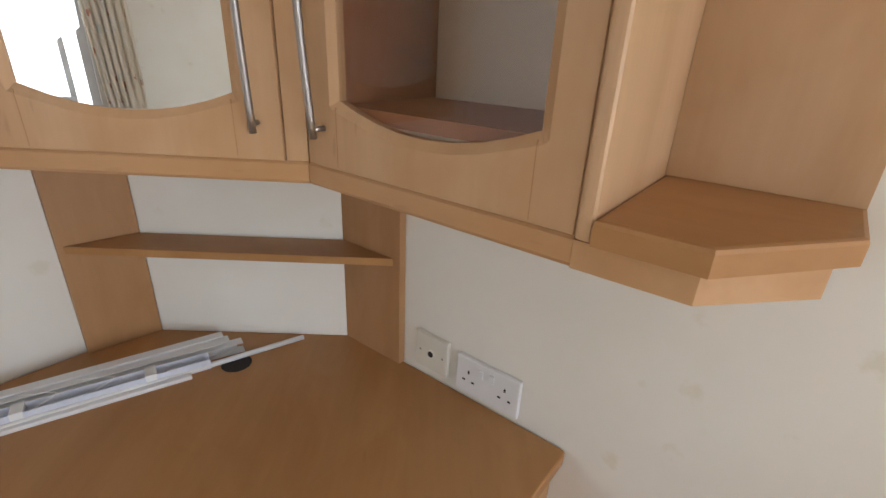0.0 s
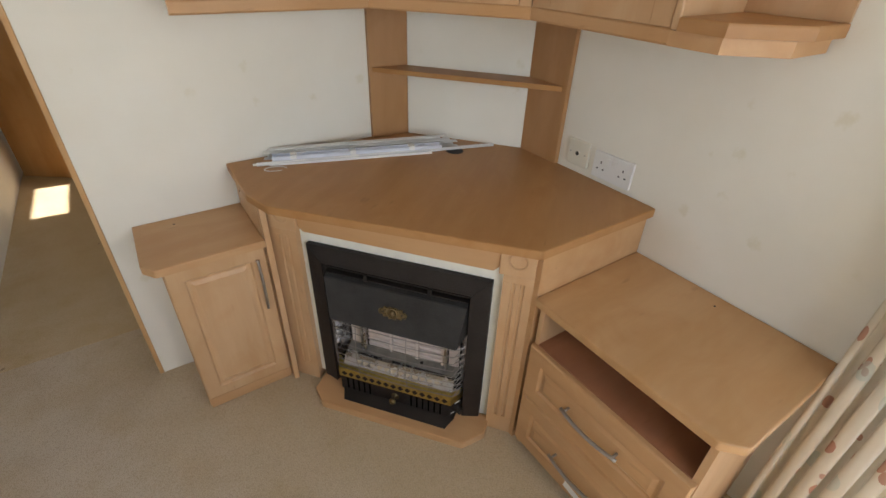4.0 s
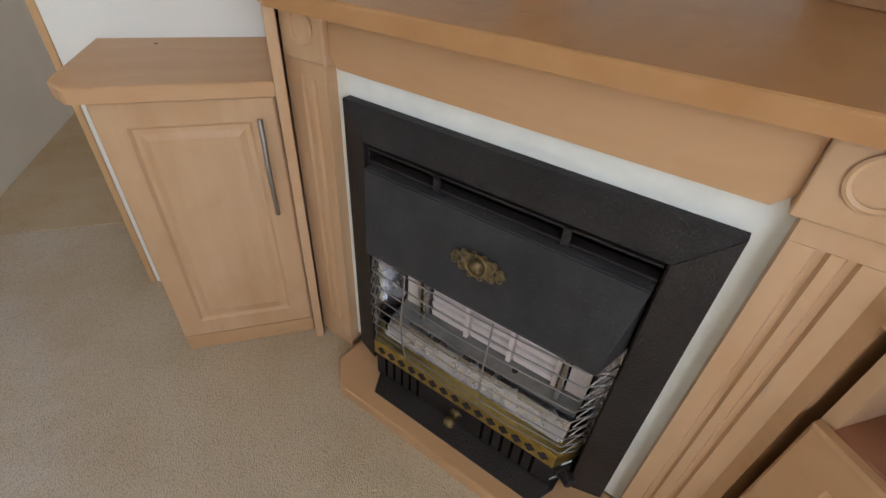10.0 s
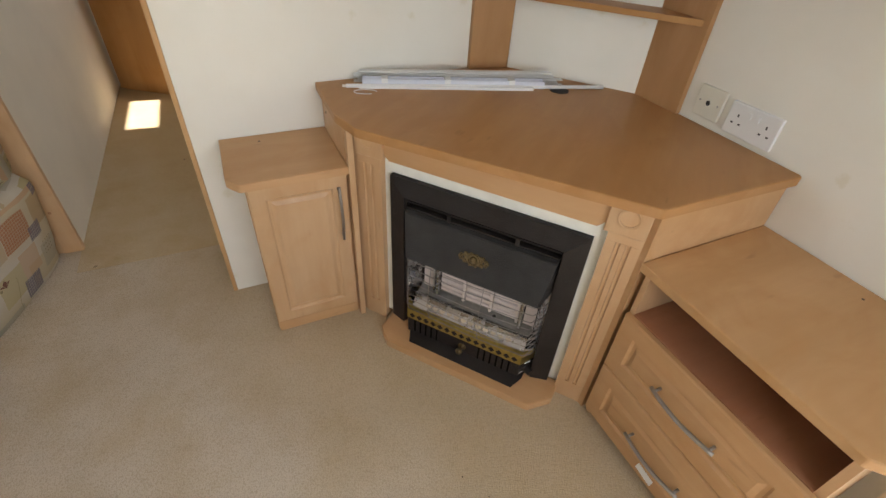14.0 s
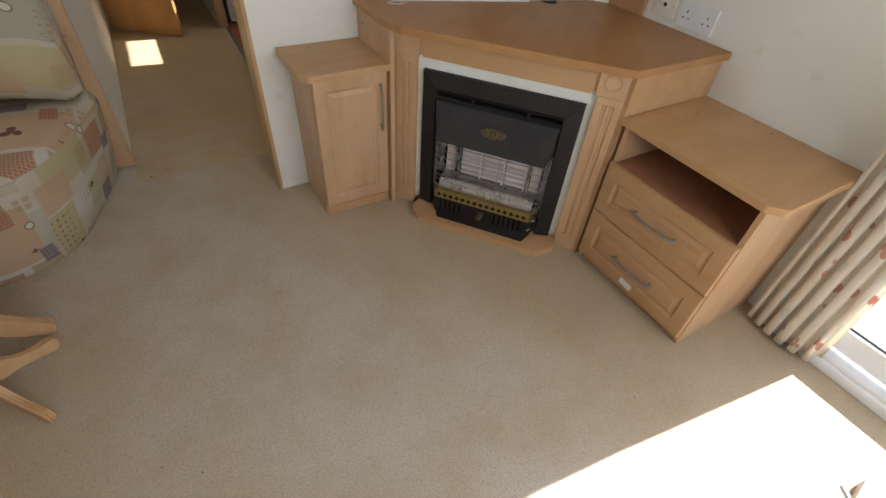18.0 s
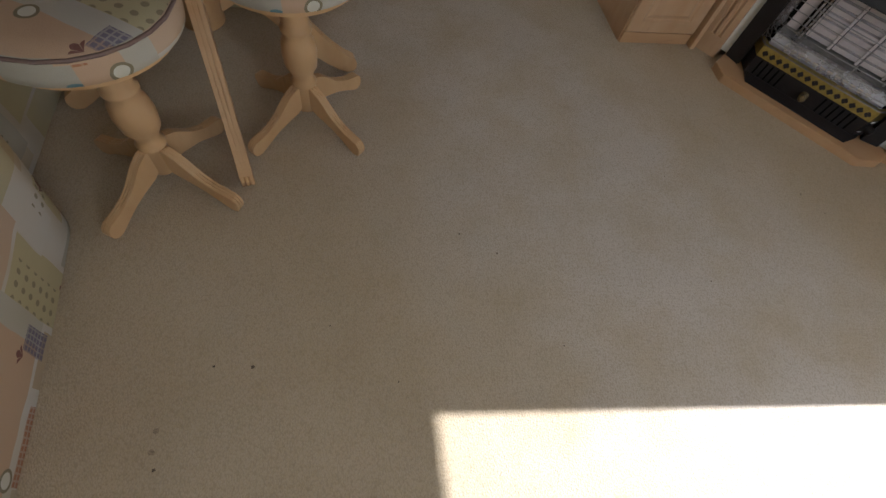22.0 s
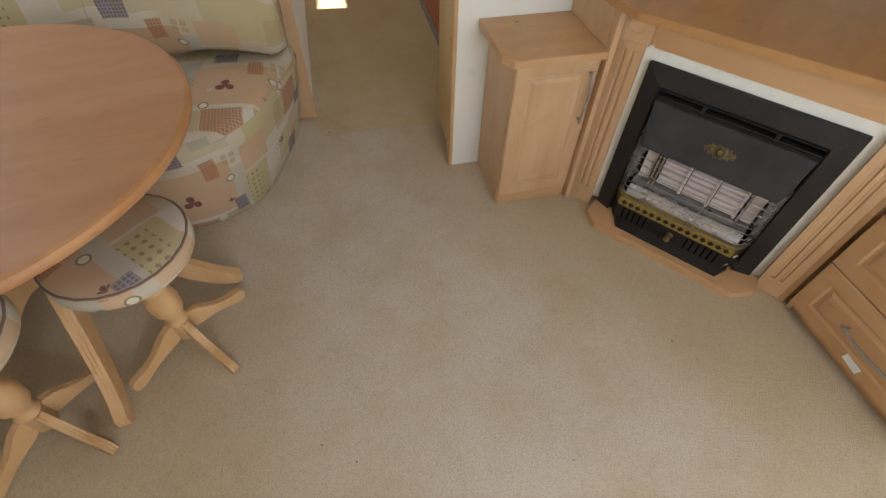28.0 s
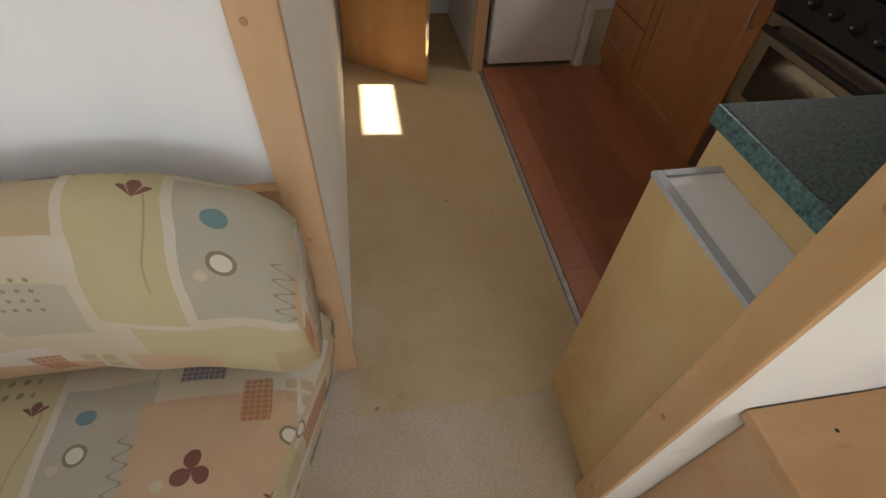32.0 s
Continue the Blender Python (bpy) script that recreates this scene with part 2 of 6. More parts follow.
def fabric(name):
    """Upholstery print with a half-drop repeat: pastel patches, lattices, dot blocks, rings, tulips, a flower, stems and scribbles."""
    m, n, l, b = nodes_of(name, 0.93)
    b.inputs["Specular IOR Level"].default_value = 0.15
    uv = coords(n, l, (1, 1, 1), "UV")
    wob = n.new("ShaderNodeVectorMath")
    wob.operation = "MULTIPLY_ADD"
    nz = n.new("ShaderNodeTexNoise")
    nz.inputs["Scale"].default_value = 7
    l.new(uv, nz.inputs["Vector"])
    l.new(nz.outputs["Color"], wob.inputs[0])
    wob.inputs[1].default_value = (0.022, 0.022, 0)
    l.new(uv, wob.inputs[2])
    sep = n.new("ShaderNodeSeparateXYZ")
    l.new(wob.outputs[0], sep.inputs[0])
    su = calc(n, l, "DIVIDE", sep.outputs[0], REPEAT)
    drop = calc(n, l, "MULTIPLY", calc(n, l, "FRACT", calc(n, l, "MULTIPLY", calc(n, l, "FLOOR", su), 0.5)), 1.0)
    sv = calc(n, l, "ADD", calc(n, l, "DIVIDE", sep.outputs[1], REPEAT), drop)
    u, v = (calc(n, l, "MULTIPLY", calc(n, l, "FRACT", k), REPEAT) for k in (su, sv))

    def below(p, q):
        return calc(n, l, "LESS_THAN", p, q)

    def both(*parts_):
        out = parts_[0]
        for k in parts_[1:]:
            out = calc(n, l, "MULTIPLY", out, k)
        return out

    def at(cx, cy):
        return calc(n, l, "SUBTRACT", u, cx), calc(n, l, "SUBTRACT", v, cy)

    def rect(cx, cy, w, h):
        x, y = at(cx, cy)
        return both(below(calc(n, l, "ABSOLUTE", x), w / 2), below(calc(n, l, "ABSOLUTE", y), h / 2))

    def disc(cx, cy, r, flat=1.0):
        x, y = at(cx, cy)
        return below(polar(n, l, x, calc(n, l, "MULTIPLY", y, flat))[0], r)

    cream, peach, sage, lime, tan, white = (0.50, 0.42, 0.28), (0.50, 0.325, 0.19), (0.365, 0.335, 0.255), (0.45, 0.375, 0.185), (0.40, 0.28, 0.145), (0.56, 0.515, 0.43)
    wine, olive, teal, navy, rust = (0.13, 0.028, 0.022), (0.20, 0.165, 0.09), (0.10, 0.20, 0.215), (0.12, 0.105, 0.15), (0.36, 0.14, 0.055)
    broad = noise_tex(n, l, uv, 3.1, 2)
    c = mix(n, l, ramp(n, l, broad, ((0.42, (0, 0, 0)), (0.58, (1, 1, 1)))), cream, white)
    for cx, cy, w, h, colour, k in ((0.06, 0.41, 0.13, 0.40, lime, 0.9), (0.225, 0.335, 0.17, 0.23, sage, 0.9), (0.43, 0.28, 0.28, 0.24, peach, 0.95), (0.17, 0.125, 0.26, 0.15, lime, 0.8),
                                    (0.06, 0.05, 0.15, 0.13, peach, 0.8), (0.30, 0.54, 0.12, 0.12, lime, 0.75), (0.49, 0.50, 0.20, 0.10, cream, 1.0), (0.54, 0.53, 0.12, 0.10, sage, 0.7),
                                    (0.41, 0.57, 0.10, 0.12, peach, 0.7), (0.55, 0.09, 0.11, 0.12, tan, 0.8), (0.28, 0.08, 0.09, 0.11, tan, 0.55), (0.595, 0.26, 0.05, 0.20, sage, 0.5), (0.17, 0.57, 0.10, 0.09, white, 0.8)):
        c = mix(n, l, calc(n, l, "MULTIPLY", rect(cx, cy, w, h), k), c, colour)
    # pierced lattices
    for cx, cy, w, h, colour in ((0.50, 0.385, 0.052, 0.088, rust), (0.39, 0.474, 0.088, 0.072, navy), (0.395, 0.085, 0.135, 0.11, rust), (0.485, 0.03, 0.07, 0.055, navy), (0.575, 0.17, 0.05, 0.07, navy)):
        x, y = at(cx, cy)
        grid = calc(n, l, "MAXIMUM", *(calc(n, l, "GREATER_THAN", calc(n, l, "FRACT", calc(n, l, "MULTIPLY", k, 90.0)), 0.72) for k in (x, y)))
        c = mix(n, l, both(rect(cx, cy, w, h), calc(n, l, "SUBTRACT", 0.95, calc(n, l, "MULTIPLY", grid, 0.42))), c, colour)
    # dot blocks and a four-pane square
    for cx, cy, w, h, step, size in ((0.04, 0.52, 0.078, 0.15, 38.0, 0.24), (0.235, 0.575, 0.075, 0.05, 40.0, 0.22), (0.53, 0.56, 0.075, 0.075, 60.0, 0.2)):
        dx, dy = (calc(n, l, "SUBTRACT", calc(n, l, "FRACT", calc(n, l, "MULTIPLY", k, step)), 0.5) for k in at(cx, cy))
        c = mix(n, l, both(rect(cx, cy, w, h), below(polar(n, l, dx, dy)[0], size), 0.8), c, olive)
    for sx in (-0.014, 0.014):
        for sy in (-0.014, 0.014):
            c = mix(n, l, both(rect(0.575 + sx, 0.40 + sy, 0.02, 0.02), 0.7), c, tan)
    # stems and scribbles
    for cx, cy, h, f, amp in ((0.098, 0.345, 0.15, 28.0, 0.008), (0.31, 0.50, 0.13, 30.0, 0.01)):
        x, y = at(cx, cy)
        curve = calc(n, l, "MULTIPLY", calc(n, l, "SINE", calc(n, l, "MULTIPLY", y, f)), amp)
        c = mix(n, l, both(below(calc(n, l, "ABSOLUTE", calc(n, l, "SUBTRACT", x, curve)), 0.0015), below(calc(n, l, "ABSOLUTE", y), h / 2), 0.65), c, (0.25, 0.22, 0.09))
    x, y = at(0.277, 0.285)
    curl = calc(n, l, "MULTIPLY", calc(n, l, "SINE", calc(n, l, "MULTIPLY", y, 210.0)), 0.013)
    c = mix(n, l, both(below(calc(n, l, "ABSOLUTE", calc(n, l, "SUBTRACT", x, curl)), 0.003), below(calc(n, l, "ABSOLUTE", y), 0.06), 0.75), c, (0.21, 0.18, 0.08))
    # tulips: fans split by pale veins
    for cx, cy, r in ((0.093, 0.425, 0.026), (0.27, 0.575, 0.026), (0.54, 0.21, 0.02)):
        x, y = at(cx, cy - r * 0.6)
        rad, ang = polar(n, l, x, y)
        fan = both(below(rad, calc(n, l, "MULTIPLY_ADD", calc(n, l, "ABSOLUTE", calc(n, l, "COSINE", calc(n, l, "MULTIPLY", calc(n, l, "SUBTRACT", ang, 1.5708), 3.0))), r * 0.35, r * 0.75)), below(calc(n, l, "ABSOLUTE", calc(n, l, "SUBTRACT", ang, 1.5708)), 0.95))
        vein = calc(n, l, "GREATER_THAN", calc(n, l, "ABSOLUTE", calc(n, l, "COSINE", calc(n, l, "MULTIPLY", calc(n, l, "SUBTRACT", ang, 1.5708), 3.0))), 0.22)
        c = mix(n, l, both(fan, calc(n, l, "MULTIPLY_ADD", vein, 0.5, 0.42)), c, wine)
    # three-petalled flower
    x, y = at(0.40, 0.263)
    rad, ang = polar(n, l, x, y)
    lobe = calc(n, l, "POWER", calc(n, l, "ABSOLUTE", calc(n, l, "COSINE", calc(n, l, "MULTIPLY", calc(n, l, "ADD", ang, 0.52), 1.5))), 0.6)
    c = mix(n, l, both(below(rad, calc(n, l, "MULTIPLY", lobe, 0.034)), 0.93), c, wine)
    # discs and rings
    c = mix(n, l, disc(0.194, 0.392, 0.0185, 1.2), c, teal)
    for cx, cy, r in ((0.197, 0.322, 0.021), (0.56, 0.315, 0.017), (0.335, 0.16, 0.018)):
        c = mix(n, l, disc(cx, cy, r), c, olive)
        c = mix(n, l, disc(cx, cy, r * 0.70), c, (0.60, 0.57, 0.45))
    for cx, cy in ((0.165, 0.30), (0.352, 0.243)):
        c = mix(n, l, disc(cx, cy, 0.0095), c, cream)
    weave = noise_tex(n, l, uv, 420, 2)
    c = mix(n, l, calc(n, l, "MULTIPLY", weave, 0.25), c, (0.40, 0.34, 0.26))
    l.new(c, b.inputs["Base Color"])
    crease = noise_tex(n, l, uv, 9, 3, 0.5)
    bump(n, l, b, calc(n, l, "ADD", calc(n, l, "MULTIPLY", weave, 0.12), crease), 0.35, 0.012)
    return m


M_BEECH = wood("beech_foil", (0.61, 0.40, 0.225), (0.53, 0.33, 0.172))
M_BEECH_H = wood("beech_foil_across", (0.475, 0.255, 0.10), (0.40, 0.20, 0.073), (14, 1.2, 14), 0.42)
M_BEECH_X = wood("beech_foil_along", (0.58, 0.355, 0.18), (0.50, 0.29, 0.135), (1.2, 14, 14), 0.42)
M_BEECH_Y = wood("beech_foil_top", (0.57, 0.345, 0.165), (0.49, 0.28, 0.12), (14, 1.2, 14), 0.42)
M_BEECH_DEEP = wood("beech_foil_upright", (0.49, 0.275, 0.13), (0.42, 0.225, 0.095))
M_TABLE = wood("table_veneer", (0.47, 0.24, 0.105), (0.39, 0.185, 0.075), (1.2, 12, 12), 0.42)
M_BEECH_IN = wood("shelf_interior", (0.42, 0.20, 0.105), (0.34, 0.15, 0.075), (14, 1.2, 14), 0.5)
M_SOLID = wood("solid_beech", (0.66, 0.43, 0.215), (0.54, 0.32, 0.14), (8, 8, 1.5), 0.42)
M_BIRCH = wood("birch_panel", (0.66, 0.47, 0.22), (0.57, 0.385, 0.16), (9, 9, 0.9), 0.45)
M_DOORWOOD = wood("door_veneer", (0.50, 0.27, 0.10), (0.40, 0.20, 0.065), (9, 9, 0.9), 0.4)
M_KITCHEN = wood("kitchen_foil", (0.43, 0.20, 0.08), (0.35, 0.15, 0.055), (10, 10, 1.0), 0.4)
M_LAMINATE = wood("laminate_plank", (0.46, 0.175, 0.085), (0.35, 0.122, 0.057), (10, 0.9, 10), 0.45)
info = M_LAMINATE.node_tree.nodes.new("ShaderNodeObjectInfo")
shade = ramp(M_LAMINATE.node_tree.nodes, M_LAMINATE.node_tree.links, info.outputs["Random"], ((0.0, (0.82, 0.80, 0.78)), (1.0, (1.12, 1.1, 1.08))))
plank_base = M_LAMINATE.node_tree.nodes["Principled BSDF"].inputs["Base Color"]
M_LAMINATE.node_tree.links.new(mix(M_LAMINATE.node_tree.nodes, M_LAMINATE.node_tree.links, 1.0, plank_base.links[0].from_socket, shade, "MULTIPLY"), plank_base)
M_PAPER = wallpaper()
M_WHITE_WALL = plain("white_wall_board", (0.80, 0.79, 0.76), 0.85, vary=0.03, scale=4)
M_CREAM_WALL = plain("cream_wall_board", (0.78, 0.73, 0.62), 0.8, vary=0.04, scale=4)
M_CARPET = carpet()
M_CARPET_HALL = carpet("soiled_hall_carpet", (1.0, 0.935, 0.79))
M_FABRIC = fabric("patchwork_upholstery")
M_PVC = plain("white_upvc", (0.80, 0.80, 0.79), 0.37, vary=0.02)
M_PLASTIC = plain("white_plastic", (0.78, 0.78, 0.76), 0.37, vary=0.02)
M_SOCKET_OLD = plain("ivory_plastic", (0.72, 0.69, 0.58), 0.37, vary=0.03)
M_DARK = plain("black_hole", (0.02, 0.018, 0.016), 0.7)
M_SLOT = plain("open_slot", (0.003, 0.003, 0.003), 0.95)
M_SLOT.node_tree.nodes["Principled BSDF"].inputs["Specular IOR Level"].default_value = 0.0
M_BLACK = hammered("black_stove_enamel", (0.021, 0.017, 0.015), 0.5)
M_HOOD = hammered("textured_black_hood", (0.034, 0.033, 0.032), 0.48)
M_GREY = plain("grey_edge_band", (0.42, 0.42, 0.43), 0.45)
M_STONE = plain("cream_back_panel", (0.80, 0.79, 0.70), 0.5, vary=0.05, scale=25)
M_STEEL = plain("brushed_steel", (0.38, 0.36, 0.335), 0.47, 1.0, vary=0.08, scale=40)
M_STRIP = plain("dull_aluminium", (0.30, 0.29, 0.27), 0.55, 0.8, vary=0.25, scale=30)
M_CHROME = plain("polished_reflector", (0.50, 0.49, 0.50), 0.27, 1.0, vary=0.05, scale=25)
M_BRASS = plain("aged_brass", (0.52, 0.42, 0.13), 0.34, 1.0, vary=0.18, scale=60)
M_BRASS_OLD = plain("tarnished_brass", (0.20, 0.15, 0.075), 0.5, 1.0, vary=0.45, scale=120, relief=0.5)
M_TRAY_REFLECTION = plain("painted_hole_reflection", (0.52, 0.45, 0.35), 0.8, vary=0.15, scale=60)
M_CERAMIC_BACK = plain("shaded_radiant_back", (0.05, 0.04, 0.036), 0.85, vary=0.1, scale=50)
M_CERAMIC = plain("white_radiant_ceramic", (0.62, 0.545, 0.505), 0.8, vary=0.06, scale=50)
M_FRIDGE = plain("white_fridge_enamel", (0.74, 0.75, 0.76), 0.35, vary=0.02)
M_CEILING = plain("white_ceiling_board", (0.80, 0.79, 0.76), 0.6, vary=0.02, scale=6)
M_GRAVEL = plain("pale_gravel", (0.42, 0.40, 0.36), 0.9, vary=0.5, scale=70, relief=0.8)
M_GREEN = plain("green_speckled_worktop", (0.05, 0.07, 0.058), 0.6, vary=0.7, scale=160)
M_GREEN.node_tree.nodes["Principled BSDF"].inputs["Specular IOR Level"].default_value = 0.15
M_GREEN_EDGE = plain("teal_speckled_edge", (0.07, 0.14, 0.13), 0.5, vary=0.75, scale=150)
M_STEEL_DARK = plain("cooker_steel", (0.20, 0.185, 0.165), 0.42, 1.0, vary=0.08)
M_OVENGLASS = plain("dark_oven_glass", (0.012, 0.011, 0.011), 0.06, vary=0.1)
M_BLUE = plain("blue_trim_cotton", (0.36, 0.47, 0.58), 0.9, vary=0.12, scale=40)


def mirror():
    m, n, l, b = nodes_of("mirror_glass", 0.0, 1.0)
    b.inputs["Base Color"].default_value = (0.86, 0.88, 0.88, 1)
    return m


def thin_glass(name, tint):
    """A thin tinted pane: straight see-through, with a clear gloss on its face."""
    m, n, l, b = nodes_of(name)
    clear, gloss, both, edge = n.new("ShaderNodeBsdfTransparent"), n.new("ShaderNodeBsdfGlossy"), n.new("ShaderNodeMixShader"), n.new("ShaderNodeLayerWeight")
    clear.inputs["Color"].default_value = (*tint, 1)
    gloss.inputs["Roughness"].default_value = 0.0
    l.new(calc(n, l, "MULTIPLY_ADD", calc(n, l, "POWER", edge.outputs["Facing"], 5.0), 0.9, 0.045), both.inputs[0]), l.new(clear.outputs[0], both.inputs[1]), l.new(gloss.outputs[0], both.inputs[2])
    l.new(both.outputs[0], n["Material Output"].inputs[0])
    return m


M_MIRROR = mirror()
M_GLASS = thin_glass("clear_glass", (0.96, 0.97, 0.96))
M_SMOKED = thin_glass("smoked_glass", (0.95, 0.92, 0.89))


# ---- building blocks ----
def cube_uv(bm):
    """Lay the print flat on each face by its main direction, in metres."""
    lay = bm.loops.layers.uv.verify()
    for f in bm.faces:
        nx, ny, nz = (abs(k) for k in f.normal)
        for lp in f.loops:
            x, y, z = lp.vert.co
            lp[lay].uv = (x, y) if nz >= max(nx, ny) else ((y + 0.3, z + x * 0.4) if nx > ny else (x, z + 0.17))


def to_mesh(name, bm, material, smooth=False, uv=False):
    bmesh.ops.recalc_face_normals(bm, faces=bm.faces[:])
    if uv is True:
        bm.normal_update()
        cube_uv(bm)
    for f in bm.faces:
        f.smooth = smooth
    me = bpy.data.meshes.new(name)
    bm.to_mesh(me)
    bm.free()
    for m in material if isinstance(material, (list, tuple)) else (material,):
        me.materials.append(m)
    return me


def part(name, bm, material, parent, label="", smooth=False, uv=False):
    """One mesh object under a thing or a part."""
    ob = new(name, to_mesh(name, bm, material, smooth, uv))
    ob.parent = parent
    if label:
        ob["label"] = label
    return ob


def thing(name, label, category, at=(0, 0, 0), rz=0, group=""):
    ob = new(name)
    ob.empty_display_size = 0.1
    ob.matrix_world = pose(*at, 0, 0, rz)
    return tagged(ob, label, category, group)


def structure(name, bm, material, label="", smooth=False):
    return tagged(new(name, to_mesh(name, bm, material, smooth)), label, kind="structure")


def box(x0, x1, y0, y1, z0, z1, bevel=0.0, seg=2, bm=None):
    own = bmesh.new()
    r = bmesh.ops.create_cube(own, size=1)
    bmesh.ops.scale(own, vec=(abs(x1 - x0), abs(y1 - y0), abs(z1 - z0)), verts=own.verts)
    bmesh.ops.translate(own, vec=((x0 + x1) / 2, (y0 + y1) / 2, (z0 + z1) / 2), verts=own.verts)
    if bevel:
        bmesh.ops.bevel(own, geom=own.edges[:], offset=bevel, segments=seg, profile=0.6, affect="EDGES")
    if bm is None:
        return own
    return join(bm, own)


def join(bm, other):
    me = bpy.data.meshes.new("tmp")
    other.to_mesh(me)
    other.free()
    bm.from_mesh(me)
    bpy.data.meshes.remove(me)
    return bm


def prism(points, z0, z1, bevel=0.0, seg=2, only_top=False):
    """A flat plan outline drawn up from z0 to z1."""
    bm = bmesh.new()
    low = [bm.verts.new((x, y, z0)) for x, y in points]
    high = [bm.verts.new((x, y, z1)) for x, y in points]
    bm.faces.new(low[::-1]), bm.faces.new(high)
    for k in range(len(points)):
        j = (k + 1) % len(points)
        bm.faces.new((low[k], low[j], high[j], high[k]))
    bmesh.ops.recalc_face_normals(bm, faces=bm.faces[:])
    if bevel:
        edges = [e for e in bm.edges if not only_top or (e.verts[0].co.z > z1 - 1e-5 and e.verts[1].co.z > z1 - 1e-5)]
        bmesh.ops.bevel(bm, geom=edges, offset=bevel, segments=seg, profile=0.6, affect="EDGES")
    return bm


def turned(profile, segs=28, bm=None):
    """A lathe shape round z from (radius, height) pairs."""
    bm = bm or bmesh.new()
    rings = [[bm.verts.new((r * math.cos(2 * math.pi * k / segs), r * math.sin(2 * math.pi * k / segs), z)) for k in range(segs)] for r, z in profile]
    for a, b in zip(rings, rings[1:]):
        for k in range(segs):
            j = (k + 1) % segs
            bm.faces.new((a[k], a[j], b[j], b[k]))
    bm.faces.new(rings[0][::-1]), bm.faces.new(rings[-1])
    return bm


def tube(points, radius, segs=8, bm=None, flat=1.0):
    """A round bar along a line of points."""
    bm = bm or bmesh.new()
    pts = [Vector(p) for p in points]
    rings = []
    up = Vector((0, 0, 1))
    for k, p in enumerate(pts):
        d = (pts[min(k + 1, len(pts) - 1)] - pts[max(k - 1, 0)]).normalized()
        side = d.cross(up if abs(d.z) < 0.95 else Vector((0, 1, 0))).normalized()
        top = side.cross(d)
        rings.append([bm.verts.new(p + radius * (math.cos(2 * math.pi * i / segs) * side + flat * math.sin(2 * math.pi * i / segs) * top)) for i in range(segs)])
    for a, b in zip(rings, rings[1:]):
        for i in range(segs):
            j = (i + 1) % segs
            bm.faces.new((a[i], a[j], b[j], b[i]))
    bm.faces.new(rings[0][::-1]), bm.faces.new(rings[-1])
    return bm


def moved(bm, m):
    bmesh.ops.transform(bm, matrix=m, verts=bm.verts)
    return bm


def wall_with_openings(name, axis, at, thick, lo, hi, z0, z1, openings, material, label):
    """An upright wall at a fixed x or y, cut by openings (lo, hi, z0, z1), built of butted blocks."""
    bm = bmesh.new()
    cuts = sorted({lo, hi, *(o[0] for o in openings), *(o[1] for o in openings)})
    for a, b in zip(cuts, cuts[1:]):
        spans, z = [], z0
        for o in sorted((o for o in openings if o[0] <= a and o[1] >= b), key=lambda o: o[2]):
            spans.append((z, o[2]))
            z = o[3]
        spans.append((z, z1))
        for p, q in spans:
            if q - p > 1e-4:
                box(*((at, at + thick, a, b) if axis == "x" else (a, b, at, at + thick)), p, q, bm=bm)
    return structure(name, bm, material, label)


# ---- the shell of the caravan ----
CEIL = 2.08
SEAM_Y = 0.322
X_LEFT, Y_FRONT, Y_END = -3.64, -3.45, 3.05
PATIO = (-2.315, -1.652, 0.0, 2.0)
ground = structure("ground", box(-60, 60, -60, 60, -0.75, -0.65), M_GRAVEL, "pale gravel ground outside")
floor = structure("floor", box(X_LEFT, 0.0, Y_FRONT, Y_END, -0.06, 0.0), M_CARPET, "worn beige carpet with small brown stains")
floor_hall = structure("floor_hall", box(-1.962, -1.228, SEAM_Y, Y_END, -0.001, 0.002), M_CARPET_HALL, "soiled tan hall carpet behind a joint")
ceiling = structure("ceiling", box(X_LEFT - 0.06, 0.06, Y_FRONT - 0.06, Y_END + 0.06, CEIL, CEIL + 0.06), M_CEILING, "plain white ceiling board")
wall_right = wall_with_openings("wall_right", "x", 0.0, 0.06, Y_FRONT - 0.06, Y_END, -0.3, CEIL, [PATIO, (1.487, 1.98, 1.512, 1.722)], M_PAPER, "cream patterned wallpaper wall")
wall_left = wall_with_openings("wall_left", "x", X_LEFT - 0.06, 0.06, Y_FRONT - 0.06, Y_END, -0.3, CEIL, [(-0.38, 0.42, 0.9, 1.8)], M_PAPER, "cream patterned wallpaper wall")
wall_front = wall_with_openings("wall_front", "y", Y_FRONT - 0.06, 0.06, X_LEFT, 0.0, -0.3, CEIL, [(-1.95, -0.15, 0.85, 1.88)], M_PAPER, "cream patterned wallpaper wall")
wall_end = structure("wall_end", box(X_LEFT, 0.0, Y_END, Y_END + 0.06, -0.3, CEIL), M_WHITE_WALL, "plain white end wall")
wall_partition = structure("wall_partition", box(-1.387, 0.0, 0.0, 0.052, 0, CEIL), M_PAPER, "cream patterned wallpaper partition")
wall_sofa = structure("wall_sofa", box(X_LEFT, -2.02, 0.505, 0.56, 0, CEIL), M_WHITE_WALL, "white wall board behind the sofa")
wall_corridor = structure("wall_corridor", box(-2.02, -1.962, 0.5, Y_END, 0, CEIL), M_CREAM_WALL, "white corridor wall")
wall_fridge_side = structure("wall_fridge_side", box(-1.235, -1.175, 2.262, Y_END, 0, CEIL), M_WHITE_WALL, "narrow white wall beside the fridge")
wall_seam = structure("trim_wall_seam", box(-2.515, -2.495, 0.5015, 0.5045, 0.0, CEIL), M_WHITE_WALL, "thin joint strip on the white wall")
partition_trim = structure("trim_partition", box(-1.402, -1.3875, -0.004, 0.058, 0, CEIL, 0.004), M_SOLID, "wooden edge trim on the partition")
